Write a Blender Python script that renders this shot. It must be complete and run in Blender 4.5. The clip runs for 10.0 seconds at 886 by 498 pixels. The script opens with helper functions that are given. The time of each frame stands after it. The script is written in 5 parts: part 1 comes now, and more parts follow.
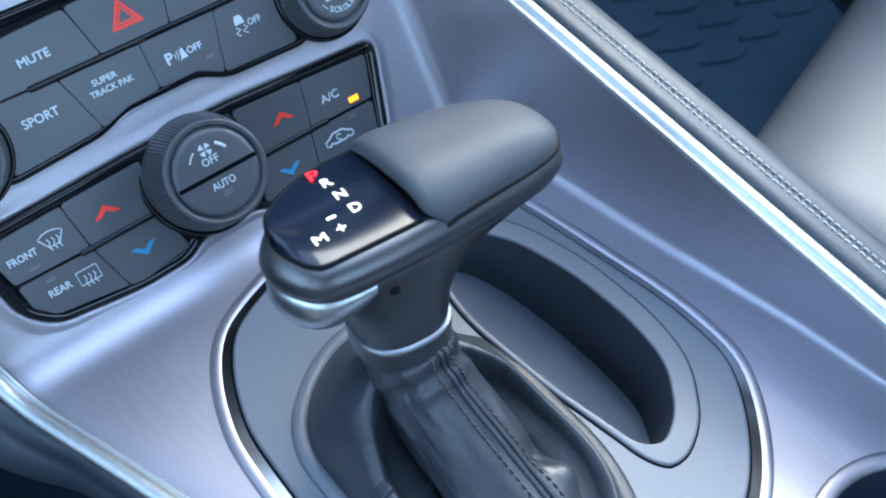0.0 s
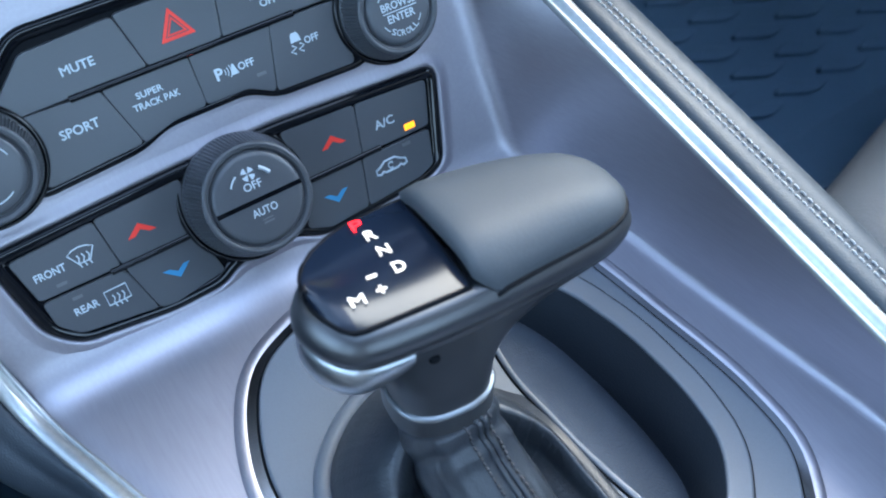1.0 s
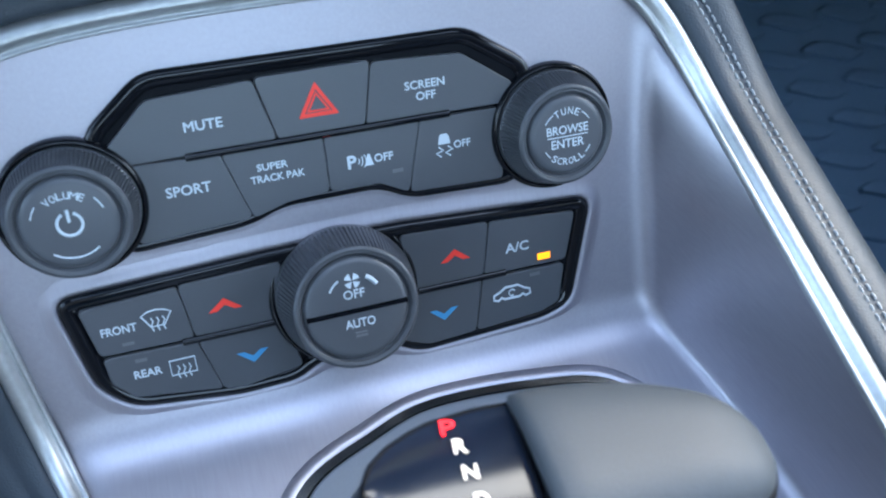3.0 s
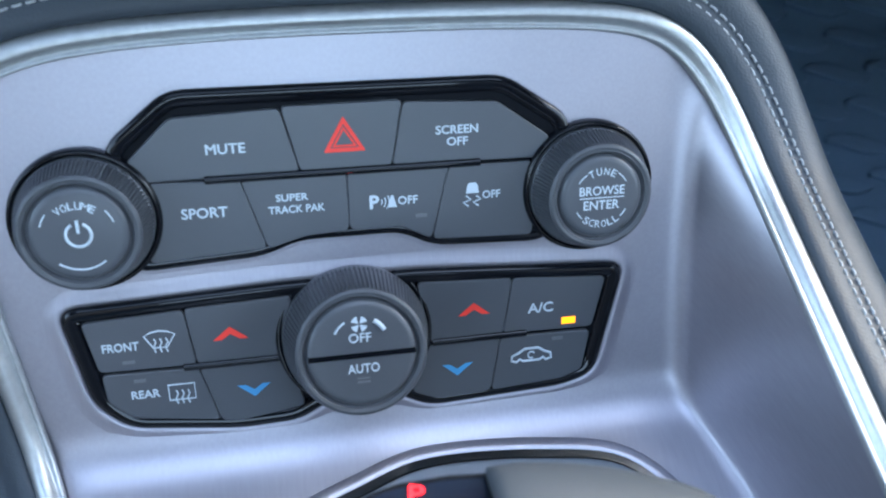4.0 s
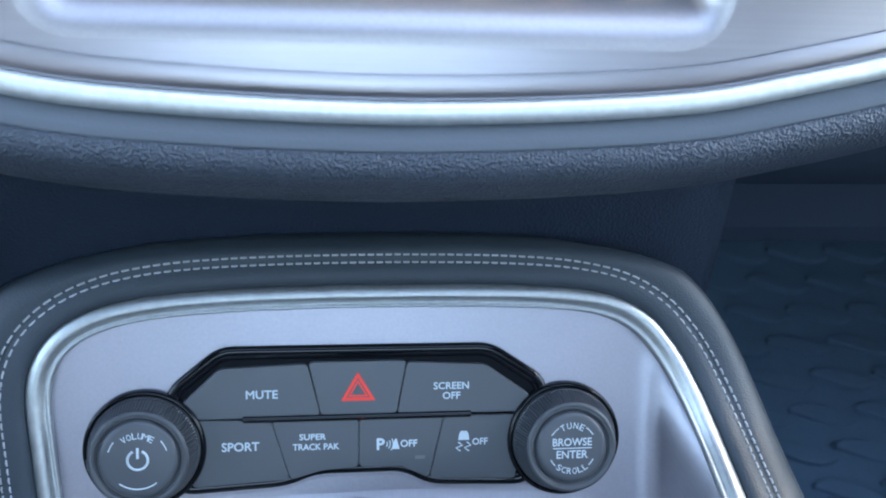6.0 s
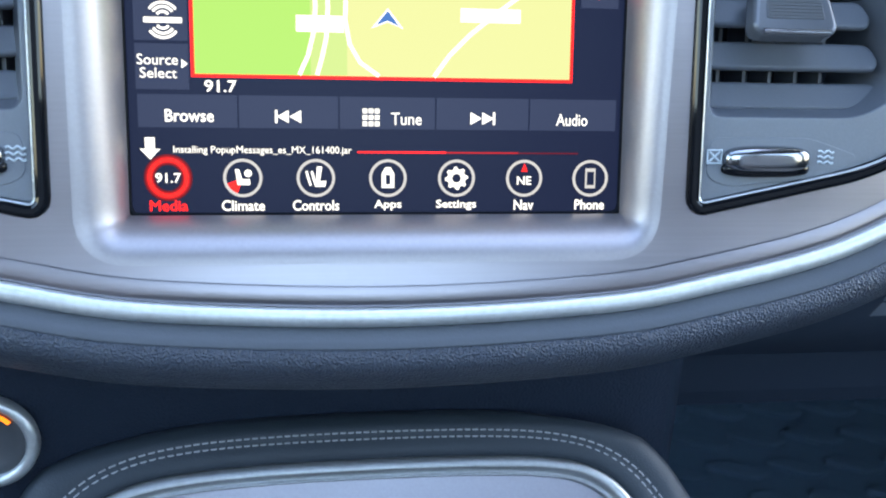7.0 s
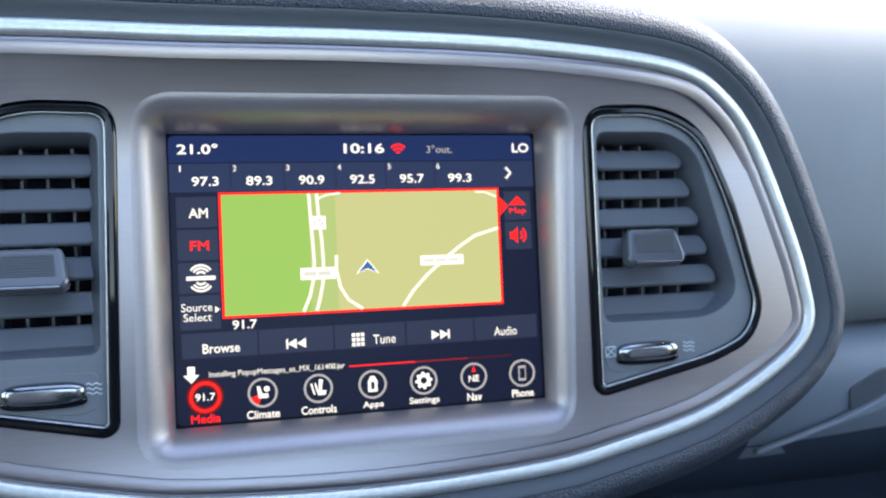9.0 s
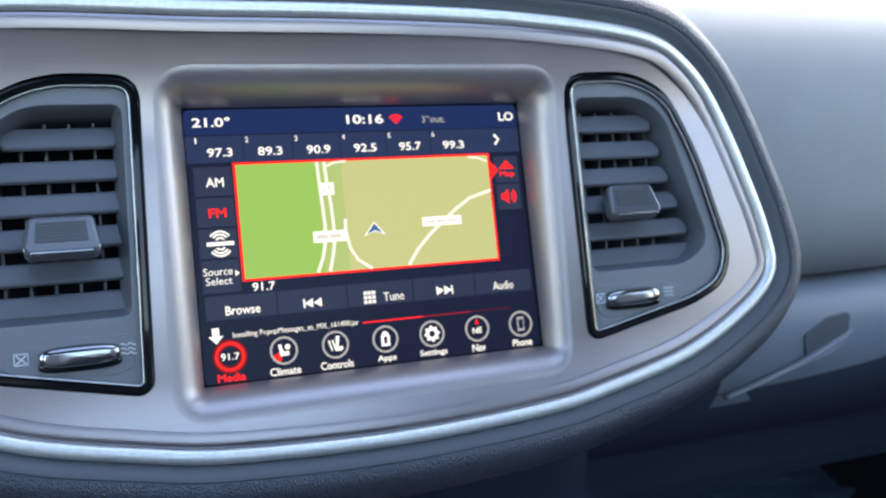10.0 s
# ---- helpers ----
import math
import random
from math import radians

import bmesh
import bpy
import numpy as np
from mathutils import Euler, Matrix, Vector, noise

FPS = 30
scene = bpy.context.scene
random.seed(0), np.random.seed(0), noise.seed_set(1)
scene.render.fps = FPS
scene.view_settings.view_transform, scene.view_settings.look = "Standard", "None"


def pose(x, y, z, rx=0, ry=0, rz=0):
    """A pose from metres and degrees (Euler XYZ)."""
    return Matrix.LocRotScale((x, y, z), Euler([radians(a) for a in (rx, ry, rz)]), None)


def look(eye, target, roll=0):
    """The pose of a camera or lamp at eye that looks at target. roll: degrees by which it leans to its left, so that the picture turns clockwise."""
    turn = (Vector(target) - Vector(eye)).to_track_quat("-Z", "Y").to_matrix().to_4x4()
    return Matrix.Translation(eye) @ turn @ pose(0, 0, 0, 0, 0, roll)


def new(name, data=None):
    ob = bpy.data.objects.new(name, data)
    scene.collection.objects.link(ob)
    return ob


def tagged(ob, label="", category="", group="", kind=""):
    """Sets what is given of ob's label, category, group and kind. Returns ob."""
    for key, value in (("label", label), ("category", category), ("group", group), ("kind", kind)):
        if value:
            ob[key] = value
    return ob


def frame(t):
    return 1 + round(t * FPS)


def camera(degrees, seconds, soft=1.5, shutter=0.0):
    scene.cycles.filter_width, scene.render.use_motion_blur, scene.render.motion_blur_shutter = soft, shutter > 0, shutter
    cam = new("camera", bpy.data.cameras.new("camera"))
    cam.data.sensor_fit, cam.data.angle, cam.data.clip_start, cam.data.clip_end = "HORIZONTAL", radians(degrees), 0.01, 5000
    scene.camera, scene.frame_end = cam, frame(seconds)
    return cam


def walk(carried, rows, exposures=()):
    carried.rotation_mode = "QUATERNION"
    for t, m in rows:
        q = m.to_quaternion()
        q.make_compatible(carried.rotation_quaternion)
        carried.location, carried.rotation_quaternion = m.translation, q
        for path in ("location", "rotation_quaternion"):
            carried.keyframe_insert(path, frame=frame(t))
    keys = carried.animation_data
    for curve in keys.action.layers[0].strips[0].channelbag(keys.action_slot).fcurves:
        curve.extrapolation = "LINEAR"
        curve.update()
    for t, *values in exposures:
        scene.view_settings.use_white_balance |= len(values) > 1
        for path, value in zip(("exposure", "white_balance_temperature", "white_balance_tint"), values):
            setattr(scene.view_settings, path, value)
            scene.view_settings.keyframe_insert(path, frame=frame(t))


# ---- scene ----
cam = camera(52.61, 10.0, soft=2.0)
cam.data.dof.use_dof = True
cam.data.dof.focus_distance = 0.33
cam.data.dof.aperture_fstop = 16.0
PATH = [
    (0.0, -0.0933, -0.2917, 0.9844, 41.50, 2.34, -40.14),
    (0.5, -0.0873, -0.2808, 0.9831, 41.37, 1.74, -38.00),
    (1.0, -0.0762, -0.2684, 0.9802, 41.34, 1.40, -34.54),
    (1.5, -0.0687, -0.2533, 0.9792, 41.37, 0.37, -30.96),
    (2.0, -0.0627, -0.2367, 0.9793, 41.14, -1.14, -26.93),
    (2.5, -0.0566, -0.2230, 0.9821, 40.76, -2.56, -23.02),
    (3.8, -0.0369, -0.2043, 0.9771, 43.11, -4.45, -12.00),
    (4.0, -0.0319, -0.2084, 0.9751, 43.70, -4.42, -10.88),
    (4.5, -0.0245, -0.2117, 0.9798, 46.07, -4.37, -8.04),
    (5.0, -0.0255, -0.2178, 0.9851, 49.41, -5.07, -6.95),
    (5.2, -0.0258, -0.2216, 0.9870, 51.09, -5.29, -6.55),
    (6.3, -0.0166, -0.2713, 1.0280, 62.55, -2.78, -6.26),
    (6.5, -0.0169, -0.2785, 1.0344, 64.49, -2.60, -6.37),
    (7.0, -0.0225, -0.3003, 1.0495, 69.53, -2.24, -7.56),
    (7.5, -0.0312, -0.3217, 1.0684, 72.72, -2.03, -9.30),
    (8.0, -0.0407, -0.3466, 1.0840, 75.70, -1.46, -10.98),
    (8.5, -0.0533, -0.3702, 1.0949, 77.91, -1.07, -12.77),
    (9.0, -0.0740, -0.3874, 1.0965, 79.89, -0.70, -15.43),
    (9.5, -0.1004, -0.4000, 1.0822, 81.58, 0.65, -18.62),
    (10.0, -0.1246, -0.4081, 1.0626, 82.44, 1.56, -21.22),
]
LOOK = [(0.0, 3.95, 6850, 2), (2.5, 3.93, 7300, 5), (5.0, 4.1, 7700, 6), (6.5, 3.72, 7150, 6), (7.5, 3.48, 7100, 11), (9.0, 3.06, 7150, 11), (10.0, 3.0, 7150, 11)]
walk(cam, [(row[0], pose(*row[1:])) for row in PATH], LOOK)

# ---- world, sun, exposure ----
world = bpy.data.worlds.new("sky")
scene.world = world
world.use_nodes = True
wn = world.node_tree
sky = wn.nodes.new("ShaderNodeTexSky")
sky.sky_type = "NISHITA"
sky.sun_disc = False
sky.sun_elevation, sky.sun_rotation = radians(48), radians(62)
wn.links.new(sky.outputs[0], wn.nodes["Background"].inputs[0])
wn.nodes["Background"].inputs[1].default_value = 0.15
sun = new("sun", bpy.data.lights.new("sun", "SUN"))
sun.data.energy, sun.data.angle, sun.data.color = 0.5, radians(50), (0.92, 0.97, 1.0)
sun.matrix_world = look((2.36, 1.26, 3.87), (0, 0, 0.9))


# ---- materials ----
def material(name, colour, rough=0.5, metal=0.0, grain=0.0, scale=400.0, bump=0.0, emit=0.0, coat=0.0,
             stretch=(1, 1, 1), voronoi=False, spec=0.5, dirt=0.0, depth=0.0006):
    m = bpy.data.materials.new(name)
    m.use_nodes = True
    nt = m.node_tree
    b = nt.nodes["Principled BSDF"]
    b.inputs["Base Color"].default_value = (*colour, 1)
    b.inputs["Roughness"].default_value = rough
    b.inputs["Metallic"].default_value = metal
    b.inputs["Coat Weight"].default_value = coat
    b.inputs["Specular IOR Level"].default_value = spec
    if emit:
        b.inputs["Emission Color"].default_value = (*colour, 1)
        b.inputs["Emission Strength"].default_value = emit * 0.17
    if grain or bump or dirt:
        tc = nt.nodes.new("ShaderNodeTexCoord")
        mp = nt.nodes.new("ShaderNodeMapping")
        mp.inputs["Scale"].default_value = stretch
        nt.links.new(tc.outputs["Object"], mp.inputs[0])
        if voronoi:
            tx = nt.nodes.new("ShaderNodeTexVoronoi")
            tx.feature = "SMOOTH_F1"
            tx.inputs["Scale"].default_value = scale
            fine = tx.outputs["Distance"]
        else:
            tx = nt.nodes.new("ShaderNodeTexNoise")
            tx.inputs["Scale"].default_value = scale
            tx.inputs["Detail"].default_value = 3
            fine = tx.outputs["Fac"]
        nt.links.new(mp.outputs[0], tx.inputs["Vector"])
        big = nt.nodes.new("ShaderNodeTexNoise")
        big.inputs["Scale"].default_value = 22
        big.inputs["Detail"].default_value = 5
        nt.links.new(tc.outputs["Object"], big.inputs["Vector"])
        if bump:
            bp = nt.nodes.new("ShaderNodeBump")
            bp.inputs["Strength"].default_value = bump
            bp.inputs["Distance"].default_value = depth
            nt.links.new(fine, bp.inputs["Height"])
            nt.links.new(bp.outputs[0], b.inputs["Normal"])
        if grain or dirt:
            mr = nt.nodes.new("ShaderNodeMapRange")
            mr.inputs["To Min"].default_value, mr.inputs["To Max"].default_value = rough - grain - dirt, rough + grain + dirt
            mx = nt.nodes.new("ShaderNodeMath")
            mx.operation = "MULTIPLY_ADD"
            mx.inputs[1].default_value = grain / max(grain + dirt, 1e-6)
            nt.links.new(fine, mx.inputs[0])
            m2 = nt.nodes.new("ShaderNodeMath")
            m2.operation = "MULTIPLY"
            m2.inputs[1].default_value = dirt / max(grain + dirt, 1e-6)
            nt.links.new(big.outputs["Fac"], m2.inputs[0])
            nt.links.new(m2.outputs[0], mx.inputs[2])
            nt.links.new(mx.outputs[0], mr.inputs["Value"])
            nt.links.new(mr.outputs[0], b.inputs["Roughness"])
            hv = nt.nodes.new("ShaderNodeMix")
            hv.data_type = "RGBA"
            hv.inputs[6].default_value = (*[c * (1 - 0.18) for c in colour], 1)
            hv.inputs[7].default_value = (*[min(1, c * 1.18) for c in colour], 1)
            nt.links.new(mx.outputs[0], hv.inputs[0])
            nt.links.new(hv.outputs[2], b.inputs["Base Color"])
    return m


BRUSHED = material("brushed graphite metal", (0.30, 0.28, 0.30), 0.32, 0.95, 0.03, 900, 0.025, stretch=(0.02, 1, 1), dirt=0.04)
LINER = material("ribbed pocket liner", (0.095, 0.116, 0.148), 0.55, 0, 0.06, 900, 0.6, voronoi=True, dirt=0.05)
ROLLED = material("rolled graphite edge", (0.34, 0.318, 0.33), 0.40, 0.75, 0.04, 700, 0.04, dirt=0.04)
BRUSHED_DECK = material("satin graphite deck", (0.385, 0.372, 0.41), 0.44, 0.88, 0.05, 900, 0.05, stretch=(1, 0.02, 1), dirt=0.04)
RAIL_CHROME = material("satin rail chrome", (0.47, 0.485, 0.48), 0.42, 0.92, 0.03, 400)
SATIN = material("satin nickel", (0.44, 0.46, 0.48), 0.34, 1.0, 0.03, 400)
SLEEVE = material("brushed grey sleeve metal", (0.27, 0.285, 0.30), 0.40, 1.0, 0.03, 400)
TAB = material("satin vent tab", (0.075, 0.083, 0.098), 0.20, 0, 0.03, 1200, 0.03, dirt=0.04, spec=0.8)
DARK_CHROME = material("smoked chrome", (0.30, 0.31, 0.33), 0.16, 1.0, 0.03, 60)
CHROME = material("satin chrome", (0.68, 0.71, 0.71), 0.46, 0.9, 0.02, 400)
GLOSS = material("gloss black", (0.004, 0.005, 0.007), 0.05, spec=0.3, dirt=0.015)
GLASS = material("smoked display glass", (0.006, 0.011, 0.022), 0.12, spec=0.30, dirt=0.05)
MATTE = material("deep black trim", (0.005, 0.006, 0.008), 0.45, spec=0.06)
PASSENGER = material("pale grey dash plastic", (0.195, 0.216, 0.235), 0.6, 0, 0.05, 900, 0.15, dirt=0.06, spec=0.3)
BUTTON = material("black button plastic", (0.062, 0.068, 0.076), 0.36, 0, 0.03, 2500, 0.05, dirt=0.04, spec=0.48)
RUBBER = material("soft black knob", (0.056, 0.061, 0.068), 0.38, 0, 0.05, 2000, 0.1, dirt=0.05)
LEATHER = material("black grained leather", (0.030, 0.041, 0.052), 0.5, 0, 0.06, 1500, 0.2, voronoi=True, dirt=0.05, spec=0.42)
BOOT = material("black boot leather", (0.024, 0.030, 0.038), 0.40, 0, 0.05, 1500, 0.2, voronoi=True, dirt=0.08, spec=0.65)
PAD = material("grained dash pad", (0.038, 0.051, 0.073), 0.44, 0, 0.10, 1350, 0.75, voronoi=True, dirt=0.05, depth=0.0016)
SMOOTH = material("smooth dash plastic", (0.062, 0.074, 0.090), 0.5, 0, 0.05, 900, 0.15, dirt=0.06)
PLATE = material("grey shifter plate plastic", (0.118, 0.138, 0.165), 0.42, 0, 0.05, 1500, 0.1, dirt=0.06)
DARK = material("dark interior plastic", (0.016, 0.024, 0.040), 0.7, 0, 0.05, 600, 0.2, dirt=0.05, spec=0.2)
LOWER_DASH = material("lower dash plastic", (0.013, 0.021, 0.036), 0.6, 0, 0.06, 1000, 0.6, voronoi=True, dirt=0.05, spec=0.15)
GLOVE = material("glove box plastic", (0.16, 0.19, 0.23), 0.55, 0, 0.05, 900, 0.3, dirt=0.05, spec=0.35)
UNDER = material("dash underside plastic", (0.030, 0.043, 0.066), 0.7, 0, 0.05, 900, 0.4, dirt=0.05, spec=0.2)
VENT = material("vent plastic", (0.078, 0.090, 0.110), 0.45, 0, 0.05, 1200, 0.1, dirt=0.04)
VENT_FACE = material("vent surround plastic", (0.14, 0.158, 0.18), 0.45, 0, 0.05, 1200, 0.1, dirt=0.04)
THREAD = material("grey thread", (0.36, 0.375, 0.38), 0.5, 0, 0.1, 3000, 0.3)
THREAD_DARK = material("dark thread", (0.05, 0.05, 0.055), 0.8)
COVER = material("soft shifter cover", (0.055, 0.064, 0.073), 0.56, 0, 0.05, 1600, 0.08, voronoi=True, dirt=0.06, spec=0.3)
HEAD = material("dark shifter body", (0.018, 0.0205, 0.025), 0.33, 0, 0.03, 1800, 0.03, dirt=0.04, spec=1.0)
LEGEND = material("white legend", (0.46, 0.53, 0.57), 0.5)
LAMP_OFF = material("unlit indicator lamp", (0.11, 0.115, 0.125), 0.4)
RED_MARK = material("red legend", (0.85, 0.045, 0.03), 0.5)
BLUE_MARK = material("blue legend", (0.03, 0.24, 0.45), 0.5)
AMBER = material("amber lamp", (1.0, 0.27, 0.01), 0.4, emit=1.0)
RED_ORANGE = material("orange lamp", (1.0, 0.18, 0.01), 0.4, emit=1.2)
RED_LED = material("red lamp", (1.0, 0.012, 0.022), 0.4, emit=2.2)
WHITE_LED = material("white lamp", (1.0, 0.93, 0.85), 0.4, emit=0.48)
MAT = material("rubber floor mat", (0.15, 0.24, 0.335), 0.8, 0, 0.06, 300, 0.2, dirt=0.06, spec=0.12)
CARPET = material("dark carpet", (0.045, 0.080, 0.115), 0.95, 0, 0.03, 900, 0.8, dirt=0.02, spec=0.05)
SEAT = material("grey seat leather", (0.125, 0.14, 0.16), 0.5, 0, 0.06, 600, 0.3, voronoi=True, dirt=0.05)
LINING = material("dark cabin lining", (0.05, 0.054, 0.06), 0.8, 0, 0.05, 300, 0.2, dirt=0.05)
ROAD = material("asphalt", (0.05, 0.05, 0.052), 0.85, 0, 0.06, 40, 0.4, dirt=0.05)
BARE = material("pocket liner", (0.030, 0.038, 0.050), 0.5, 0, 0.05, 900, 0.3, dirt=0.05, spec=0.3)


def screen_colour(name, c, e=1.0):
    m = material("display " + name, (0.004, 0.004, 0.006), 0.3, spec=0.08)
    b = m.node_tree.nodes["Principled BSDF"]
    b.inputs["Emission Color"].default_value = (*c, 1)
    b.inputs["Emission Strength"].default_value = e * 0.20
    return m


D_BACK = screen_colour("navy", (0.010, 0.016, 0.05), 0.5)
D_BAR = screen_colour("blue bar", (0.012, 0.03, 0.13), 0.6)
D_KEY = screen_colour("slate key", (0.024, 0.034, 0.075), 0.75)
D_PRESET = screen_colour("preset blue", (0.020, 0.034, 0.095), 0.75)
D_VERGE = screen_colour("verge green", (0.50, 0.66, 0.24), 0.58)
D_WHITE = screen_colour("white", (0.9, 0.9, 0.88), 0.9)
D_RED = screen_colour("red", (0.95, 0.015, 0.012), 1.1)
D_GLOW = screen_colour("red glow", (0.95, 0.02, 0.02), 0.32)
D_GLOW_FAINT = screen_colour("faint red glow", (0.95, 0.02, 0.03), 0.10)
D_BAR_GREY = screen_colour("pale grey", (0.62, 0.62, 0.58), 0.8)
D_GREEN = screen_colour("green", (0.36, 0.66, 0.14), 0.58)
D_KHAKI = screen_colour("khaki", (0.62, 0.66, 0.30), 0.60)
D_ROAD = screen_colour("road", (0.9, 0.9, 0.82), 0.8)
D_GREY = screen_colour("grey", (0.45, 0.45, 0.47), 0.7)
D_BLUE = screen_colour("blue", (0.04, 0.12, 0.35), 0.8)


# ---- building helpers ----
def mesh_of(bm, smooth=True):
    me = bpy.data.meshes.new("mesh")
    bmesh.ops.recalc_face_normals(bm, faces=bm.faces)
    bm.to_mesh(me)
    bm.free()
    me.polygons.foreach_set("use_smooth", [smooth] * len(me.polygons))
    return me


def part(name, me, mat, parent=None, label="", m=None):
    """One mesh object under a thing."""
    if isinstance(me, bmesh.types.BMesh):
        me = mesh_of(me)
    ob = new(name, me)
    if mat and not me.materials:
        me.materials.append(mat)
    if parent:
        ob.parent = parent
    if m is not None:
        ob.matrix_basis = m
    if label:
        ob["label"] = label
    return ob


def thing(name, label, category, group="", kind=""):
    return tagged(new(name), label, category, group, kind)


def grid(rows, close_u=False, close_v=False, smooth=True):
    """A sheet through rows of points."""
    n, k = len(rows), len(rows[0])
    verts = [tuple(p) for r in rows for p in r]
    faces = []
    for i in range(n if close_v else n - 1):
        for j in range(k if close_u else k - 1):
            a, b = i * k + j, i * k + (j + 1) % k
            c, d = ((i + 1) % n) * k + (j + 1) % k, ((i + 1) % n) * k + j
            faces.append((a, b, c, d))
    me = bpy.data.meshes.new("sheet")
    me.from_pydata(verts, [], faces)
    me.polygons.foreach_set("use_smooth", [smooth] * len(faces))
    return me


def rounded(points, r, steps=6):
    """A closed outline with rounded corners; r is one radius or one for each corner."""
    out, n = [], len(points)
    for i in range(n):
        p0, p1, p2 = Vector(points[i - 1]), Vector(points[i]), Vector(points[(i + 1) % n])
        ri = r[i] if isinstance(r, (list, tuple)) else r
        a, b = (p0 - p1), (p2 - p1)
        cut = min(ri, 0.48 * a.length, 0.48 * b.length)
        if cut < 1e-6:
            out.append(p1)
            continue
        s, e = p1 + a.normalized() * cut, p1 + b.normalized() * cut
        for k in range(steps + 1):
            t = k / steps
            out.append(s * (1 - t) ** 2 + p1 * 2 * t * (1 - t) + e * t * t)
    return out


def smooth_loop(points, n):
    """n even steps along a closed smooth curve through the points."""
    pts = [Vector(p) for p in points]
    k, dense = len(pts), []
    for i in range(k):
        a, b, c, d = pts[i - 1], pts[i], pts[(i + 1) % k], pts[(i + 2) % k]
        for j in range(24):
            t = j / 24
            dense.append(0.5 * ((2 * b) + (c - a) * t + (2 * a - 5 * b + 4 * c - d) * t * t + (3 * b - a - 3 * c + d) * t ** 3))
    return resample(dense, n, True)


def resample(dense, n, closed):
    pts = dense + [dense[0]] if closed else dense
    run = [0.0]
    for a, b in zip(pts, pts[1:]):
        run.append(run[-1] + (b - a).length)
    out, i = [], 0
    for k in range(n):
        s = run[-1] * k / (n if closed else n - 1)
        while i < len(run) - 2 and run[i + 1] < s:
            i += 1
        f = (s - run[i]) / max(run[i + 1] - run[i], 1e-9)
        out.append(pts[i].lerp(pts[i + 1], min(max(f, 0), 1)))
    return out


def offset_loop(loop, d):
    """The closed counter-clockwise outline, d further out."""
    out, n = [], len(loop)
    for i in range(n):
        t = loop[(i + 1) % n] - loop[i - 1]
        nrm = Vector((t.y, -t.x)).normalized()
        out.append(loop[i] + nrm * d)
    return out


def ccw(loop):
    area = sum(a.x * b.y - b.x * a.y for a, b in zip(loop, loop[1:] + loop[:1]))
    return loop if area > 0 else loop[::-1]


def plate(outlines, low, high, bevel=0.0):
    """A flat piece from outlines (the later ones are holes), from height low to high, with rounded edges."""
    cu = bpy.data.curves.new("plate", "CURVE")
    cu.dimensions, cu.fill_mode = "2D", "BOTH"
    cu.extrude = (high - low) / 2 - bevel
    cu.bevel_depth, cu.bevel_resolution, cu.offset = bevel, 2, -bevel
    for pts in outlines:
        sp = cu.splines.new("POLY")
        sp.points.add(len(pts) - 1)
        for q, p in zip(sp.points, pts):
            q.co = (p[0], p[1], 0, 1)
        sp.use_cyclic_u = True
    ob = bpy.data.objects.new("plate", cu)
    scene.collection.objects.link(ob)
    dg = bpy.context.evaluated_depsgraph_get()
    me = bpy.data.meshes.new_from_object(ob.evaluated_get(dg))
    bpy.data.objects.remove(ob)
    bpy.data.curves.remove(cu)
    me.transform(Matrix.Translation((0, 0, (low + high) / 2)))
    me.polygons.foreach_set("use_smooth", [False] * len(me.polygons))
    return me


def lettering(body, cx, cy, width, height, h, thick=0.0002, bold=0.0):
    """Letters of the built-in font as a mesh, fitted into a box in the plane."""
    cu = bpy.data.curves.new("text", "FONT")
    cu.body, cu.size, cu.extrude = body, 1.0, 0.02
    cu.resolution_u = 3
    ob = bpy.data.objects.new("text", cu)
    scene.collection.objects.link(ob)
    dg = bpy.context.evaluated_depsgraph_get()
    me = bpy.data.meshes.new_from_object(ob.evaluated_get(dg))
    bpy.data.objects.remove(ob)
    bpy.data.curves.remove(cu)
    if bold:
        copies = []
        for k, (dx, dy) in enumerate(((0, 0), (1, 0), (-1, 0), (0, 1), (0, -1))):
            c = me.copy()
            c.transform(Matrix.Translation((dx * bold, dy * bold, 0.002 * k)))
            copies.append(c)
        me = joined(copies)
    xs = [v.co.x for v in me.vertices]
    ys = [v.co.y for v in me.vertices]
    x0, x1, y0, y1 = min(xs), max(xs), min(ys), max(ys)
    sx, sy = width / (x1 - x0), height / (y1 - y0)
    for v in me.vertices:
        v.co = ((v.co.x - (x0 + x1) / 2) * sx + cx, (v.co.y - (y0 + y1) / 2) * sy + cy, h + v.co.z / 0.02 * thick)
    return me


def tube(path, r, sides=10, closed=False, flat=1.0):
    """A round bar along a path of points."""
    pts, rows, n = [Vector(p) for p in path], [], len(path)
    ref = Vector((0.13, 0.21, 1)).normalized()
    for i, p in enumerate(pts):
        a = pts[i - 1] if i or closed else p
        b = pts[(i + 1) % n] if i < n - 1 or closed else p
        t = (b - a).normalized()
        s = t.cross(ref).normalized()
        w = s.cross(t)
        rows.append([p + r * (math.cos(k * math.tau / sides) * s + flat * math.sin(k * math.tau / sides) * w) for k in range(sides)])
    me = grid(rows, close_u=True, close_v=closed)
    return me


def lathe(profile, steps=48, ribs=0.0, rib_count=0, rib_from=0, rib_to=0):
    """A turned piece about z from (radius, height) pairs, with ribs on some rings."""
    rows = []
    for i, (r, z) in enumerate(profile):
        row = []
        for k in range(steps):
            a = k * math.tau / steps
            q = r - (ribs if rib_from <= i <= rib_to and k % 4 > 1 else 0)
            row.append((q * math.cos(a), q * math.sin(a), z))
        rows.append(row)
    return grid(rows, close_u=True)


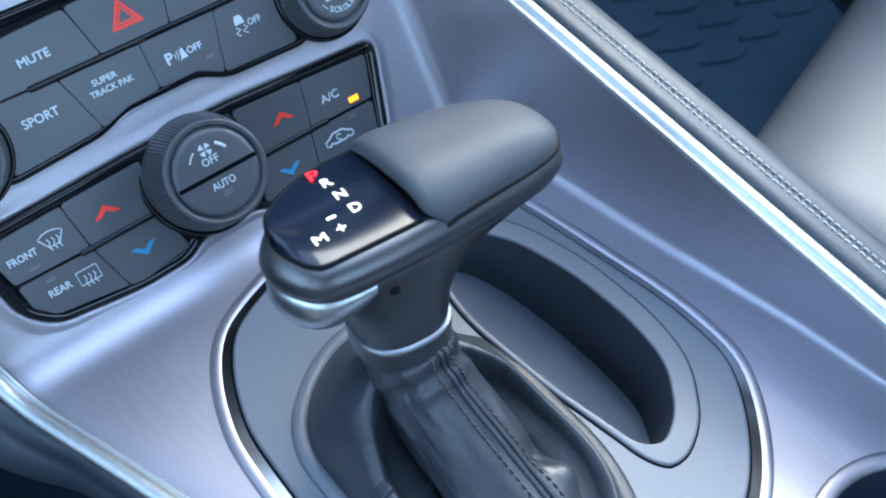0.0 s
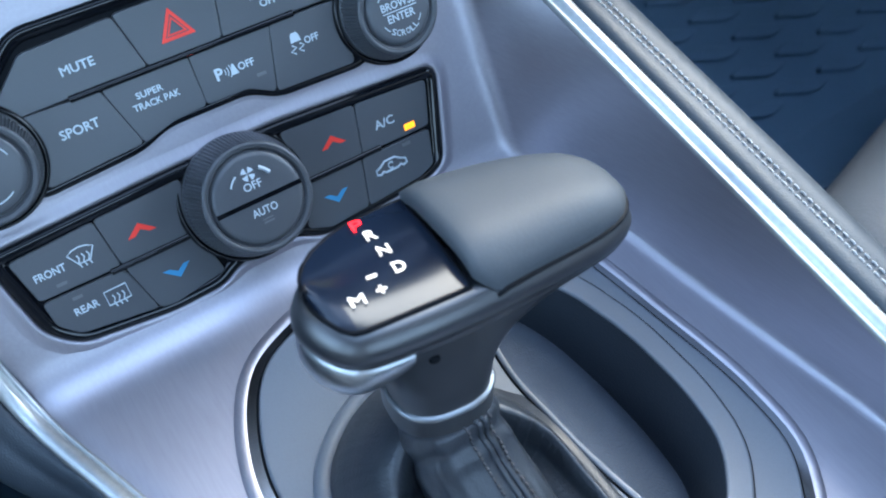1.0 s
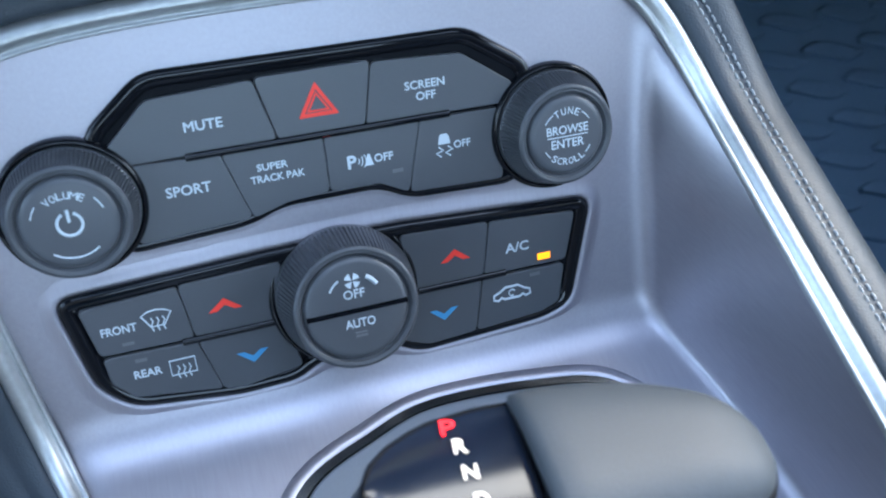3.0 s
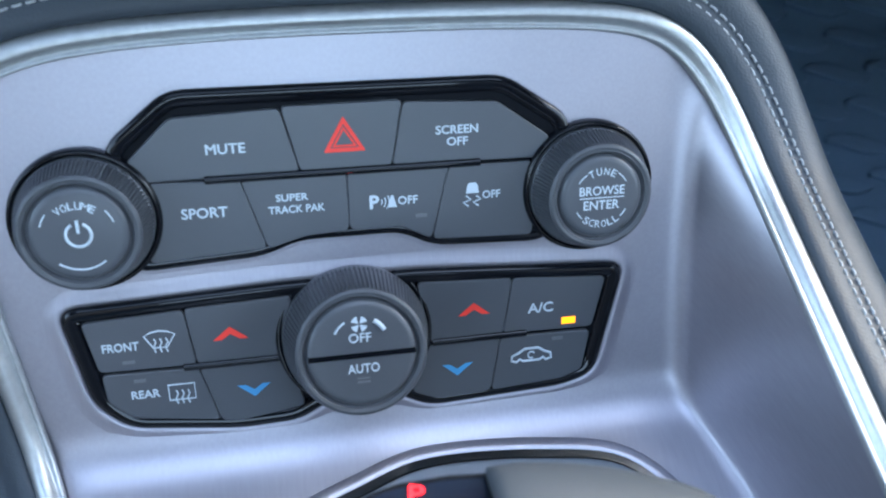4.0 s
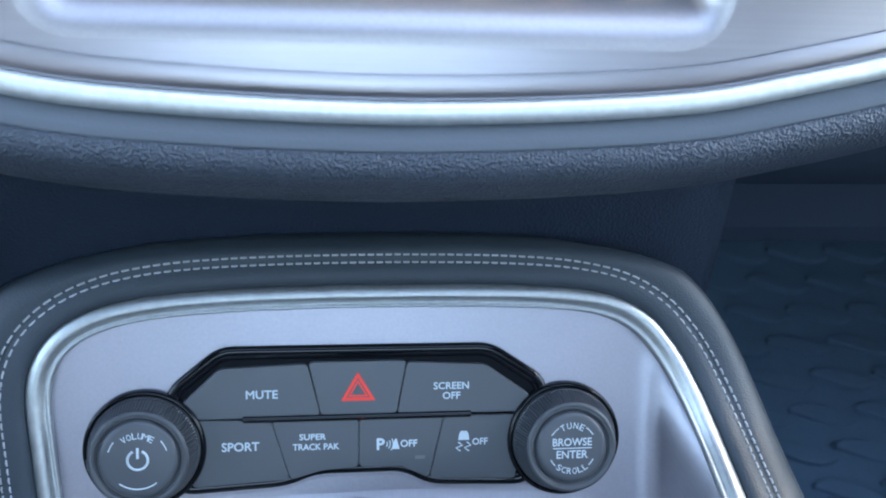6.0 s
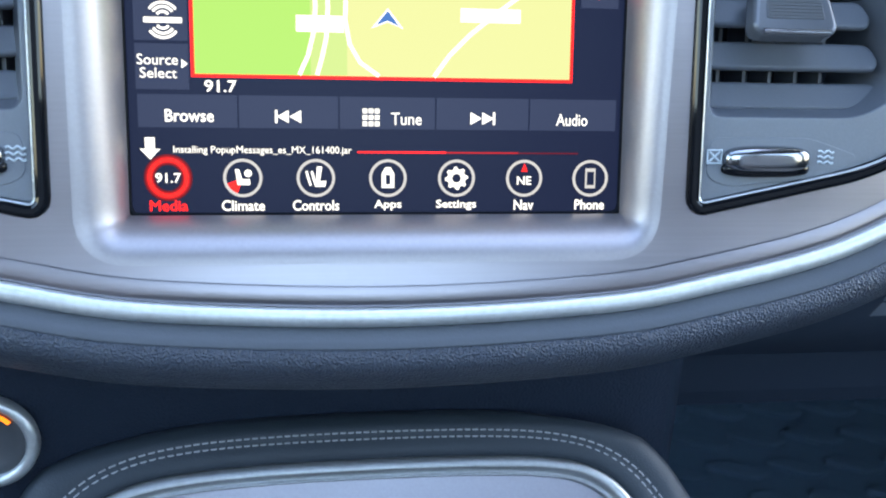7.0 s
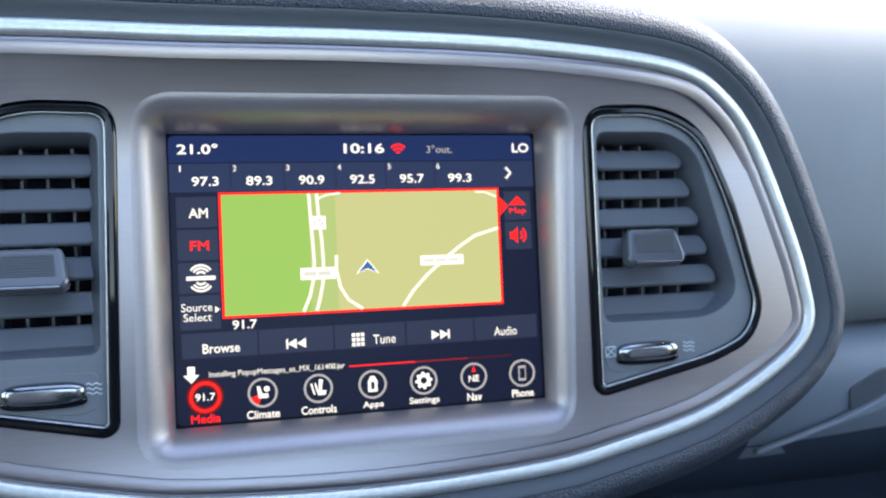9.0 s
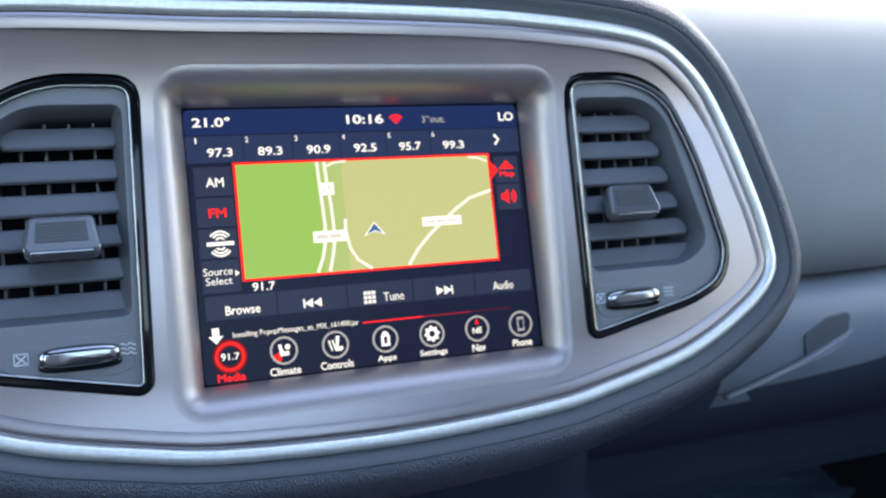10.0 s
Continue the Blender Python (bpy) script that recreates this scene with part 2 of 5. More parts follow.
def box_mesh(x0, x1, y0, y1, z0, z1, bevel=0.0):
    bm = bmesh.new()
    bmesh.ops.create_cube(bm, size=1.0)
    for v in bm.verts:
        v.co = ((x0 + x1) / 2 + v.co.x * (x1 - x0), (y0 + y1) / 2 + v.co.y * (y1 - y0), (z0 + z1) / 2 + v.co.z * (z1 - z0))
    if bevel:
        bmesh.ops.bevel(bm, geom=bm.edges[:] + bm.verts[:], offset=bevel, segments=2, profile=0.6, affect="EDGES")
    return mesh_of(bm, smooth=False)


def joined(meshes):
    """Several meshes as one."""
    bm = bmesh.new()
    for me in meshes:
        bm.from_mesh(me)
        bpy.data.meshes.remove(me)
    me = bpy.data.meshes.new("joined")
    bm.to_mesh(me)
    bm.free()
    return me


def plane_frame(x, y, z, tilt):
    """A frame whose first axis is the car's x, second runs up the tilted face, third comes out of it."""
    c, s = math.cos(radians(tilt)), math.sin(radians(tilt))
    return Matrix(((1, 0, 0, x), (0, s, -c, y), (0, c, s, z), (0, 0, 0, 1)))


def mm(points):
    return [(p[0] / 1000, p[1] / 1000) for p in points]


PANEL = plane_frame(-0.008, -0.0162, 0.7684, 26)
SCREEN = plane_frame(0, 0, 0.95, 12)
BEZEL = plane_frame(0, -0.0145, 0.955, 9)

# ---- cabin shell ----
ground = part("ground", box_mesh(-300, 300, -300, 300, -0.3, 0), ROAD)
tagged(ground, "grey asphalt ground outside the car", "ground", kind="structure")
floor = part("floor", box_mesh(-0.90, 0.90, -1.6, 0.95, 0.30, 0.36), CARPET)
tagged(floor, "dark carpeted car floor", "floor", kind="structure")
wall = part("wall_front", box_mesh(-0.90, 0.90, 0.95, 1.0, 0.30, 1.10), DARK)
tagged(wall, "dark bulkhead behind the dashboard", "wall", kind="structure")
for side, nm in ((-1, "wall_left"), (1, "wall_right")):
    xs = (0.74, 0.80) if side > 0 else (-0.80, -0.74)
    low = (0.84, 0.90) if side > 0 else (-0.90, -0.84)
    card = (0.74, 0.90) if side > 0 else (-0.90, -0.74)
    w = part(nm, joined([box_mesh(*low, -1.6, 0.95, 0.36, 0.70), box_mesh(*card, -1.6, 0.95, 0.70, 0.97), box_mesh(*xs, -0.55, -0.42, 0.97, 1.48), box_mesh(*xs, -1.6, -1.3, 0.97, 1.48)]), LINING)
    tagged(w, "grey door lining below the side windows", "wall", kind="structure")
wall = part("wall_rear", box_mesh(-0.90, 0.90, -1.66, -1.6, 0.30, 1.16), LINING)
tagged(wall, "grey lining below the rear window", "wall", kind="structure")
roof = part("ceiling", joined([box_mesh(-0.80, -0.42, -1.35, 0.05, 1.48, 1.54), box_mesh(0.42, 0.80, -1.35, 0.05, 1.48, 1.54),
                               box_mesh(-0.42, 0.42, -1.35, -0.60, 1.48, 1.54), box_mesh(-0.42, 0.42, -0.06, 0.05, 1.48, 1.54)]), LINING)
tagged(roof, "dark cloth roof lining round an open sunroof", "ceiling", kind="structure")


# ---- centre console ----
console = thing("centre_console", "brushed graphite console with chrome rails and stitched black leather", "console")


C26, S26 = math.cos(radians(26)), math.sin(radians(26))
TURN, BEND = radians(64 - 5.7), 0.022
DECK_N = Vector((0, -0.0993, 0.9951))
STRAIGHT = 0.118


def ramp(x, table):
    """Straight-line reading of a table of (x, value) pairs in rising order."""
    if x <= table[0][0]:
        return table[0][1]
    for (x0, v0), (x1, v1) in zip(table, table[1:]):
        if x <= x1:
            return v0 + (v1 - v0) * (x - x0) / (x1 - x0)
    return table[-1][1]


def floor_row(s):
    """Middle line of the console's sheet: down the panel, round a bend, back along the deck; and its normal."""
    if s < STRAIGHT:
        v = 0.066 - s
        return Vector((0, -0.0162 + v * S26, 0.7684 + v * C26)), Vector((0, -C26, S26))
    q = s - STRAIGHT
    v = 0.066 - STRAIGHT
    base = Vector((0, -0.0162 + v * S26, 0.7684 + v * C26))
    cen = base + BEND * Vector((0, -C26, S26))
    t = min(q / BEND, TURN)
    n = Vector((0, -math.cos(radians(26) + t), math.sin(radians(26) + t)))
    p = cen - BEND * n
    rest = q - TURN * BEND
    if rest > 0:
        p = p + rest * Vector((0, -DECK_N.z, DECK_N.y))
    return p, n


BEND_END = STRAIGHT + TURN * BEND
END_S = BEND_END + 0.325
DECK_O = floor_row(BEND_END)[0]
M_DECK = Matrix(((1, 0, 0, 0), (0, DECK_N.z, DECK_N.y, DECK_O.y), (0, -DECK_N.y, DECK_N.z, DECK_O.z), (0, 0, 0, 1)))


def on_deck(points):
    """Outline points, given as x and y in millimetres of the plan, in the deck's own plane."""
    return [Vector((p[0] / 1000, (p[1] / 1000 - DECK_O.y) / DECK_N.z)) for p in points]


def left_x(s):
    y = floor_row(s)[0].y
    if s < STRAIGHT:
        return ramp(s, [(0, -0.122), (0.016, -0.120), (0.066, -0.1155), (0.124, -0.108)])
    return ramp(-y, [(0.039, -0.1085), (0.06, -0.1025), (0.08, -0.095), (0.10, -0.088), (0.12, -0.081), (0.15, -0.073), (0.20, -0.068), (0.40, -0.066)])


def crease_x(s):
    y = floor_row(s)[0].y
    if s < STRAIGHT:
        return ramp(s, [(0, 0.1005), (0.03, 0.1035), (0.066, 0.1045), (0.116, 0.107)])
    return ramp(-y, [(0.039, 0.107), (0.08, 0.119), (0.15, 0.131), (0.21, 0.142), (0.40, 0.165)])


def right_rail(y):
    return Vector((0.118 - 0.06 * y, y, 0.803 + 0.27 * y))


def console_row(s):
    p, nrm = floor_row(s)
    k = min(max(s, 0) / 0.20, 1)
    yr = p.y - 0.050 * math.sin(k * math.pi) - 0.003
    railp = right_rail(yr)
    g = min(max(s, 0) / 0.036, 1)
    g = 1 - (1 - g) ** 2
    railp = railp * g + Vector((0.1065, p.y, p.z)) * (1 - g)
    xl, cr = left_x(s), crease_x(s)
    edge = [Vector((xl, p.y, p.z)) - nrm * 0.0016, Vector((xl + 0.003, p.y, p.z)) - nrm * 0.0007, Vector((xl + 0.008, p.y, p.z)) - nrm * 0.0001]
    k = min(max((s - 0.10) / 0.05, 0), 1)
    inner = Vector((cr - 0.0075 + 0.0015 * k, p.y, p.z))
    corner = Vector((cr, p.y, p.z))
    midp = corner.lerp(railp, min(0.8, (0.0062 - 0.0010 * k) / max((railp - corner).length, 1e-4)))
    right = [inner * (1 - t) ** 2 + corner * 2 * t * (1 - t) + midp * t * t for t in (0, 0.15, 0.3, 0.45, 0.6, 0.75, 0.9, 1)]
    right += [midp.lerp(railp, f) for f in (0.25, 0.5, 0.75, 1)]
    mids = [edge[-1].lerp(right[0], f / 40) for f in range(1, 40)]
    return edge + mids + right


RING = ccw(smooth_loop([tuple(p) for p in on_deck([(14, -56), (51, -58), (82, -66), (99, -92), (108, -139), (113, -182), (107, -214), (73, -247), (20, -262), (-35, -255), (-54, -215), (-56, -138), (-52, -104), (-36, -75), (-9, -62)])], 120))
steps = [-0.0045] + [END_S * i / 110 for i in range(111)]
rows = [console_row(s) for s in steps]
me = grid(rows)
bm = bmesh.new()
bm.from_mesh(me)


def inside(p, loop):
    hit = False
    for a, b in zip(loop, loop[1:] + loop[:1]):
        if (a.y > p.y) != (b.y > p.y) and p.x < (b.x - a.x) * (p.y - a.y) / (b.y - a.y) + a.x:
            hit = not hit
    return hit


CUP = ccw([Vector((0.097 + 0.044 * math.cos(k * math.tau / 40), (-0.304 - DECK_O.y) / DECK_N.z + 0.044 * math.sin(k * math.tau / 40))) for k in range(40)])
shrunk = offset_loop(RING, -0.006)
to_deck = M_DECK.inverted()
dead = []
for f in bm.faces:
    q = to_deck @ f.calc_center_median()
    if abs(q.z) < 0.0015 and (inside(q, shrunk) or inside(q, CUP)):
        dead.append(f)
bmesh.ops.delete(bm, geom=dead, context="FACES")
part("console_trim", bm, BRUSHED_DECK, console, "satin brushed graphite metal")


def rail_path():
    """The rail: up the left side, across the top of the panel, down the right side; with its outward way and its normal."""
    side_n = Vector((0, -0.26, 1)).normalized()
    pts = []
    for i in range(60):
        st = END_S + (0.030 - END_S) * i / 59
        p, nrm = floor_row(st)
        pts.append((Vector((left_x(st) - 0.003, p.y, p.z)) + nrm * 0.0006, Vector((-1, 0, 0)), nrm))
    for u, v in [(-0.1165, 0.047), (-0.110, 0.058), (-0.100, 0.0655), (-0.088, 0.0688), (-0.0727, 0.0712), (-0.0495, 0.0730), (-0.02, 0.0735), (0.0266, 0.0735), (0.06, 0.0732), (0.083, 0.0724), (0.098, 0.070), (0.109, 0.0655), (0.1165, 0.057)]:
        p = PANEL @ Vector((u, v, 0.001))
        k = max(0.0, (abs(u) - 0.085) / 0.04)
        out = Vector((math.copysign(k, u), S26 * (1 - k), C26 * (1 - k))).normalized()
        pts.append((p, out, Vector((0, -C26, S26)).lerp(side_n if u > 0 else Vector((0, -C26, S26)), k).normalized()))
    for i in range(41):
        y = -0.012 - 0.345 * i / 40
        pts.append((right_rail(y), Vector((1, 0, 0)), side_n))
    for _ in range(3):
        pts = [pts[0]] + [tuple((a[k] * 0.25 + b[k] * 0.5 + d[k] * 0.25) for k in range(3)) for a, b, d in zip(pts, pts[1:], pts[2:])] + [pts[-1]]
    fine = []
    for i in range(len(pts) - 1):
        quad = pts[max(i - 1, 0)], pts[i], pts[i + 1], pts[min(i + 2, len(pts) - 1)]
        for k in range(6):
            t = k / 6
            w = (-t + 2 * t * t - t ** 3, 2 - 5 * t * t + 3 * t ** 3, t + 4 * t * t - 3 * t ** 3, t ** 3 - t * t)
            fine.append(tuple(sum((q[j] * f for q, f in zip(quad, w)), Vector((0, 0, 0))) * 0.5 for j in range(3)))
    pts = fine + [pts[-1]]
    dense = [q[0] for q in pts]
    run = [0.0]
    for a, b in zip(dense, dense[1:]):
        run.append(run[-1] + (b - a).length)
    out, i = [], 0
    n = 420
    for k in range(n):
        s = run[-1] * k / (n - 1)
        while i < len(run) - 2 and run[i + 1] < s:
            i += 1
        f = min(max((s - run[i]) / (run[i + 1] - run[i]), 0), 1)
        out.append(tuple(pts[i][j].lerp(pts[i + 1][j], f) for j in range(3)))
    return out, run[-1]


RAIL, RAIL_LENGTH = rail_path()


def sweep(section, path):
    rows = []
    for p, o, nrm in path:
        o, nrm = o.normalized(), nrm.normalized()
        rows.append([p + o * a / 1000 + nrm * b / 1000 for a, b in section])
    return grid(rows)


part("chrome_rail", sweep([(-5.0, -1.5), (-4.9, 0.3), (-4.5, 0.75), (-3.9, 0.7), (-3.5, 0.0), (-3.0, -0.1), (-2.6, 0.4), (-1.8, 1.5), (-1.2, 2.0), (-0.4, 2.25), (0.8, 2.05), (2.0, 1.45), (3.0, 0.7), (3.4, 0.1), (3.5, -2)], RAIL), RAIL_CHROME, console, "bright satin chrome rail")

def fall(q):
    """The leather's way out: flat round the panel, steeply down beside the driver's side of the deck."""
    p, o, nrm = q
    k = min(max((-0.030 - p.y) / 0.05, 0), 1) if p.x < 0 else 0
    turn = Matrix.Rotation(radians(-62 * k), 3, "Y")
    return p, turn @ o, turn @ nrm


EDGE = [fall(q) for q in RAIL]
LEATHER_SECTION = [(3.3, -3), (3.45, 0.2), (3.9, 1.3), (5.2, 1.95), (7, 2.1), (8.8, 1.9), (10.4, 1.4), (11.7, 1.05), (13.1, 0.7), (14.5, 1.0), (17, 1.1), (20.5, 0.3), (24.5, -1.6), (27, -4), (28.5, -10), (29, -18), (29, -120)]


def leather_row(q):
    """The leather's section; at the front, where it climbs, it rolls over sooner behind the stitching."""
    p, o, nrm = q[0], q[1].normalized(), q[2].normalized()
    k = min(max((o.z - 0.62) / 0.25, 0), 1)
    return [p + o * (a - 0.52 * k * max(a - 15.5, 0)) / 1000 + nrm * (b - 0.10 * k * max(a - 15.5, 0)) / 1000 for a, b in LEATHER_SECTION]


part("leather_edge", grid([leather_row(q) for q in EDGE]), LEATHER, console, "black leather edge with double stitching")
seam = []
count = int(RAIL_LENGTH / 0.0032)
for row_o, high in ((11.7, 1.25), (14.5, 1.2)):
    for k in range(count):
        f0 = (k + 0.12) / count * (len(RAIL) - 1)
        f1 = (k + 0.80) / count * (len(RAIL) - 1)
        if EDGE[int(f0)][0].x < 0 and EDGE[int(f0)][0].y < -0.040:
            continue
        ends = []
        for f, lift in ((f0, high - 0.2), ((f0 + f1) / 2, high + 0.18), (f1, high - 0.2)):
            i = min(int(f), len(RAIL) - 2)
            p, o, nrm = (EDGE[i][j].lerp(EDGE[i + 1][j], f - i) for j in range(3))
            ends.append(p + o * row_o / 1000 + nrm * lift / 1000)
        seam.append(tube(ends, 0.00040, 5))
stitch = part("stitching", joined(seam), THREAD, console, "pale grey double stitching")
stitch["kind"] = "stuff"

# shifter surround
surround = thing("shifter_surround", "dark grey plastic shifter surround with chrome accent and storage pocket", "shifter surround")
SKIRT_Y = (-0.170 - DECK_O.y) / DECK_N.z
BOOT_HOLE = ccw(rounded([tuple(p) for p in on_deck([(-12, -107), (20, -105), (40, -150), (40, -208), (18, -242), (-28, -240), (-39, -205), (-39, -128)])], 0.020, 6))
POCKET = ccw(rounded([tuple(p) for p in on_deck([(48, -97), (68, -95), (81, -112), (88, -140), (89.5, -170), (86, -192), (72, -208), (60, -213), (53, -207), (46, -172), (42, -130)])], 0.010, 6))
part("surround_plate", plate([offset_loop(RING, -0.0052), BOOT_HOLE, POCKET], -0.002, 0.003, 0.0012), PLATE, surround, "matte dark grey plastic plate", M_DECK)
part("gloss_ring", plate([RING, offset_loop(RING, -0.0054)], -0.001, 0.0012, 0.0005), DARK_CHROME, surround, "smoked chrome ring", M_DECK)
part("ring_groove", tube([Vector((p.x, p.y, 0.0010)) for p in offset_loop(RING, -0.0050)], 0.0009, 6, True), MATTE, surround, "dark groove", M_DECK)
part("deck_lip", tube([Vector((p.x, p.y, -0.0002)) for p in offset_loop(RING, 0.0008)], 0.0030, 10, True, 0.6), BRUSHED_DECK, surround, "rolled graphite lip", M_DECK)
rim = [Vector((p.x + 0.0068 * min(max((0.056 - p.x) / 0.014, 0), 1), p.y)) for p in ccw(offset_loop(POCKET, 0.0092))]
part("pocket_rim", plate([rim, POCKET], 0.002, 0.0045, 0.0011), PLATE, surround, "", M_DECK)
lower = offset_loop(POCKET, -0.003)
left_end, right_end = min(p.x for p in lower), max(p.x for p in lower)
slope = lambda p: -0.004 - 0.033 * (p.x - left_end) / (right_end - left_end)
part("pocket_wall", grid([[(p.x, p.y, 0.003) for p in POCKET], [(p.x, p.y, slope(p)) for p in lower]], True), BARE, surround, "dark pocket wall", M_DECK)
bm = bmesh.new()
bm.faces.new([bm.verts.new((p.x, p.y, slope(p) + 0.0004)) for p in offset_loop(lower, 0.0008)])
part("pocket_floor", bm, LINER, surround, "textured dark pocket liner", M_DECK)
part("pocket_groove", tube([Vector((p.x, p.y, 0.0030)) for p in rim], 0.0007, 6, True), MATTE, surround, "", M_DECK)
frame_run = resample(offset_loop(BOOT_HOLE, 0.0012), 240, True)
first = max(range(240), key=lambda q: (frame_run[q].x <= 0.024) and (frame_run[q - 1].x > 0.024) and frame_run[q].y > SKIRT_Y)
frame_run = [p for p in frame_run[first:] + frame_run[:first] if p.x <= 0.024]
part("boot_frame", tube([Vector((p.x, p.y, 0.0030)) for p in frame_run], 0.0034, 10, False, 0.7), PLATE, surround, "", M_DECK)

# ---- gear selector ----
selector = thing("gear_selector", "T-shaped automatic gear selector with gloss black panel and soft grey cover", "gear selector")
HEAD_M = Matrix.Translation((0.0125, -0.139, 0.8035)) @ Euler((radians(-4), radians(2), radians(-8))).to_matrix().to_4x4()


HEAD_LOOP = smooth_loop([(p[0] / 1000, p[1] / 1000) for p in ((-46.5, -8), (-41.5, -16.2), (-34, -20.2), (-18, -20.8), (1, -19.6), (25, -16.8), (40, -14.0), (49.4, -9.0), (52.2, -1), (49.8, 8.4), (42, 16), (31, 20), (18, 22.6), (4, 22.8), (-10, 21.8), (-24, 19.4), (-36, 14.4), (-44, 7.2), (-47.5, 0))], 112)


def core(p):
    """The nearest point of the head's middle line."""
    return Vector((min(max(p.x, -0.027), 0.027), 0.0008))


def ring(scale, z, near=0.0, far=0.0):
    """The head's outline drawn in towards its middle line; near and far add to the scale on either side."""
    out = []
    for p in HEAD_LOOP:
        c = core(p)
        k = min(max((p.y + 0.012) / 0.024, 0), 1)
        q = c + (p - c) * (scale + near * (1 - k) + far * k)
        out.append(Vector((q.x, q.y, z)))
    return out


NECK_C, NECK_A, NECK_B = Vector((-0.009, -0.002)), 0.0158, 0.0148


def neck_ring(grow, z):
    out = []
    for p in HEAD_LOOP:
        th = math.atan2(p.y - NECK_C.y, (p.x - NECK_C.x) * 0.6)
        c, s = math.cos(th), math.sin(th)
        out.append(Vector((NECK_C.x + (NECK_A + grow) * math.copysign(abs(c) ** 0.8, c), NECK_C.y + (NECK_B + grow) * math.copysign(abs(s) ** 0.8, s), z)))
    return out


rows = [neck_ring(-0.0005, -0.056), neck_ring(-0.0005, -0.049)]
skin = ring(0.945, 0)
foot = neck_ring(0, 0)
for i in range(1, 17):
    f = 1 - i / 16
    w = 1 - (1 - f) ** 2.5
    z = -0.0112 - 0.0345 * f
    rows.append([Vector((a.x + (b.x - a.x) * w, a.y + (b.y - a.y) * w, z)) for a, b in zip(skin, foot)])
rows += [ring(0.935, -0.0104), ring(0.965, -0.0098), ring(0.99, -0.0090), ring(1.0, -0.0075), ring(1.004, -0.0055)]
for k in (0.9, 0.75, 0.6, 0.45, 0.3, 0.15, 0):
    rows.append(ring(1 - 0.26 * (1 - k), -0.0002 - 0.0048 * k ** 2.2, 0, 0.13 * (1 - k)))
rows.append(ring(0.4, 0.0))
rows.append(ring(0.01, 0.0))
part("selector_body", grid(rows, True), HEAD, selector, "satin black selector body", HEAD_M)


def side_of(a, sign):
    """How far out the head's outline lies at a, towards the front or the rear."""
    best = 0.0
    for p, q in zip(HEAD_LOOP, HEAD_LOOP[1:] + HEAD_LOOP[:1]):
        if (p.x - a) * (q.x - a) <= 0 and abs(p.x - q.x) > 1e-9:
            b = p.y + (q.y - p.y) * (a - p.x) / (q.x - p.x)
            if b * sign > best * sign:
                best = b
    return best


def cover_rows(n=34, k=36):
    rows = []
    for i in range(n + 1):
        f = math.sin(i / n * math.pi / 2)
        a0 = -0.0052 + 0.0570 * f
        aa = min(a0, 0.0516)
        hi, lo = side_of(aa, 1) + 0.0020, side_of(aa, -1) + 0.0022
        taper = (max(0, 1 - f ** 26)) ** 0.5 if i < n else 0.3
        row = []
        for j in range(k + 1):
            t = math.sin((-1 + 2 * j / k) * math.pi / 2)
            b = (hi + lo) / 2 + (hi - lo) / 2 * t * (0.35 + 0.65 * taper)
            r = min(f / 0.5, 1)
            crown = 0.0126 - 0.0014 * r * r * (3 - 2 * r)
            lift = (1 - abs(t) ** 3.4) ** 0.52 * max(0, 1 - f ** 5) ** 0.6
            low = -0.0017
            front = max(0, 1 - i / 2.0)
            a = a0 - 0.115 * b * (1 - f) + (0.0050 * (max(0, abs(t) - 0.80) / 0.20) ** 2 * max(0, 1 - 3 * f))
            row.append(Vector((a, b, low + crown * lift - 0.0012 * front)))
        rows.append(row)
    rows.insert(0, [p + Vector((0.0002, 0, -0.0045 * max(0, 1 - abs(2 * j / k - 1) ** 3))) for j, p in enumerate(rows[0])])
    return rows


cover = cover_rows()
part("soft_cover", grid(cover), COVER, selector, "soft dark grey grained cover", HEAD_M)
hem = [r[0] for r in cover[1:-1]] + cover[-1][::6] + [r[-1] for r in cover[-2:0:-1]]
part("cover_seam", tube([p - Vector((0, 0, 0.0006)) for p in hem], 0.0009, 6), MATTE, selector, "dark seam under the cover", HEAD_M)
NEAR = [(-42.6, -0.4), (-42.2, -4), (-41, -8), (-38.6, -13), (-36, -15.6), (-33, -16.1), (-19, -15.6), (4, -14.6)]
FAR = [(-42.6, 0.4), (-42.2, 4), (-40.5, 8), (-36.5, 12), (-31, 15.2), (-26, 17.3), (-15, 19.4), (4, 20.6)]


def panel_lift(t):
    """The glass panel's height over the head: a crown whose top lies towards the front edge."""
    return 0.0006 + 0.0031 * (1 - ((t - 0.7) / 1.7) ** 2)


glass_rows = []
for i in range(37):
    f = i / 36
    a = -42.6 + 37.0 * (1 - math.cos(f * math.pi / 2))
    lo, hi = ramp(a, NEAR), ramp(a, FAR)
    row = []
    for j in range(21):
        t = -1 + j / 10
        b = lo + (hi - lo) * j / 20
        k = max(0, (a + 20) / 18.4)
        row.append(Vector(((a - 0.115 * b * k) / 1000, b / 1000, panel_lift(t))))
    glass_rows.append(row)
part("gloss_panel", grid(glass_rows), GLASS, selector, "gloss black selector display panel", HEAD_M)
edge = [r[0] for r in glass_rows] + glass_rows[-1] + [r[-1] for r in glass_rows[::-1]] + glass_rows[0][::-1]
part("panel_edge", tube([p - Vector((0, 0, 0.0007)) for p in edge], 0.0009, 6, True), MATTE, selector, "", HEAD_M)

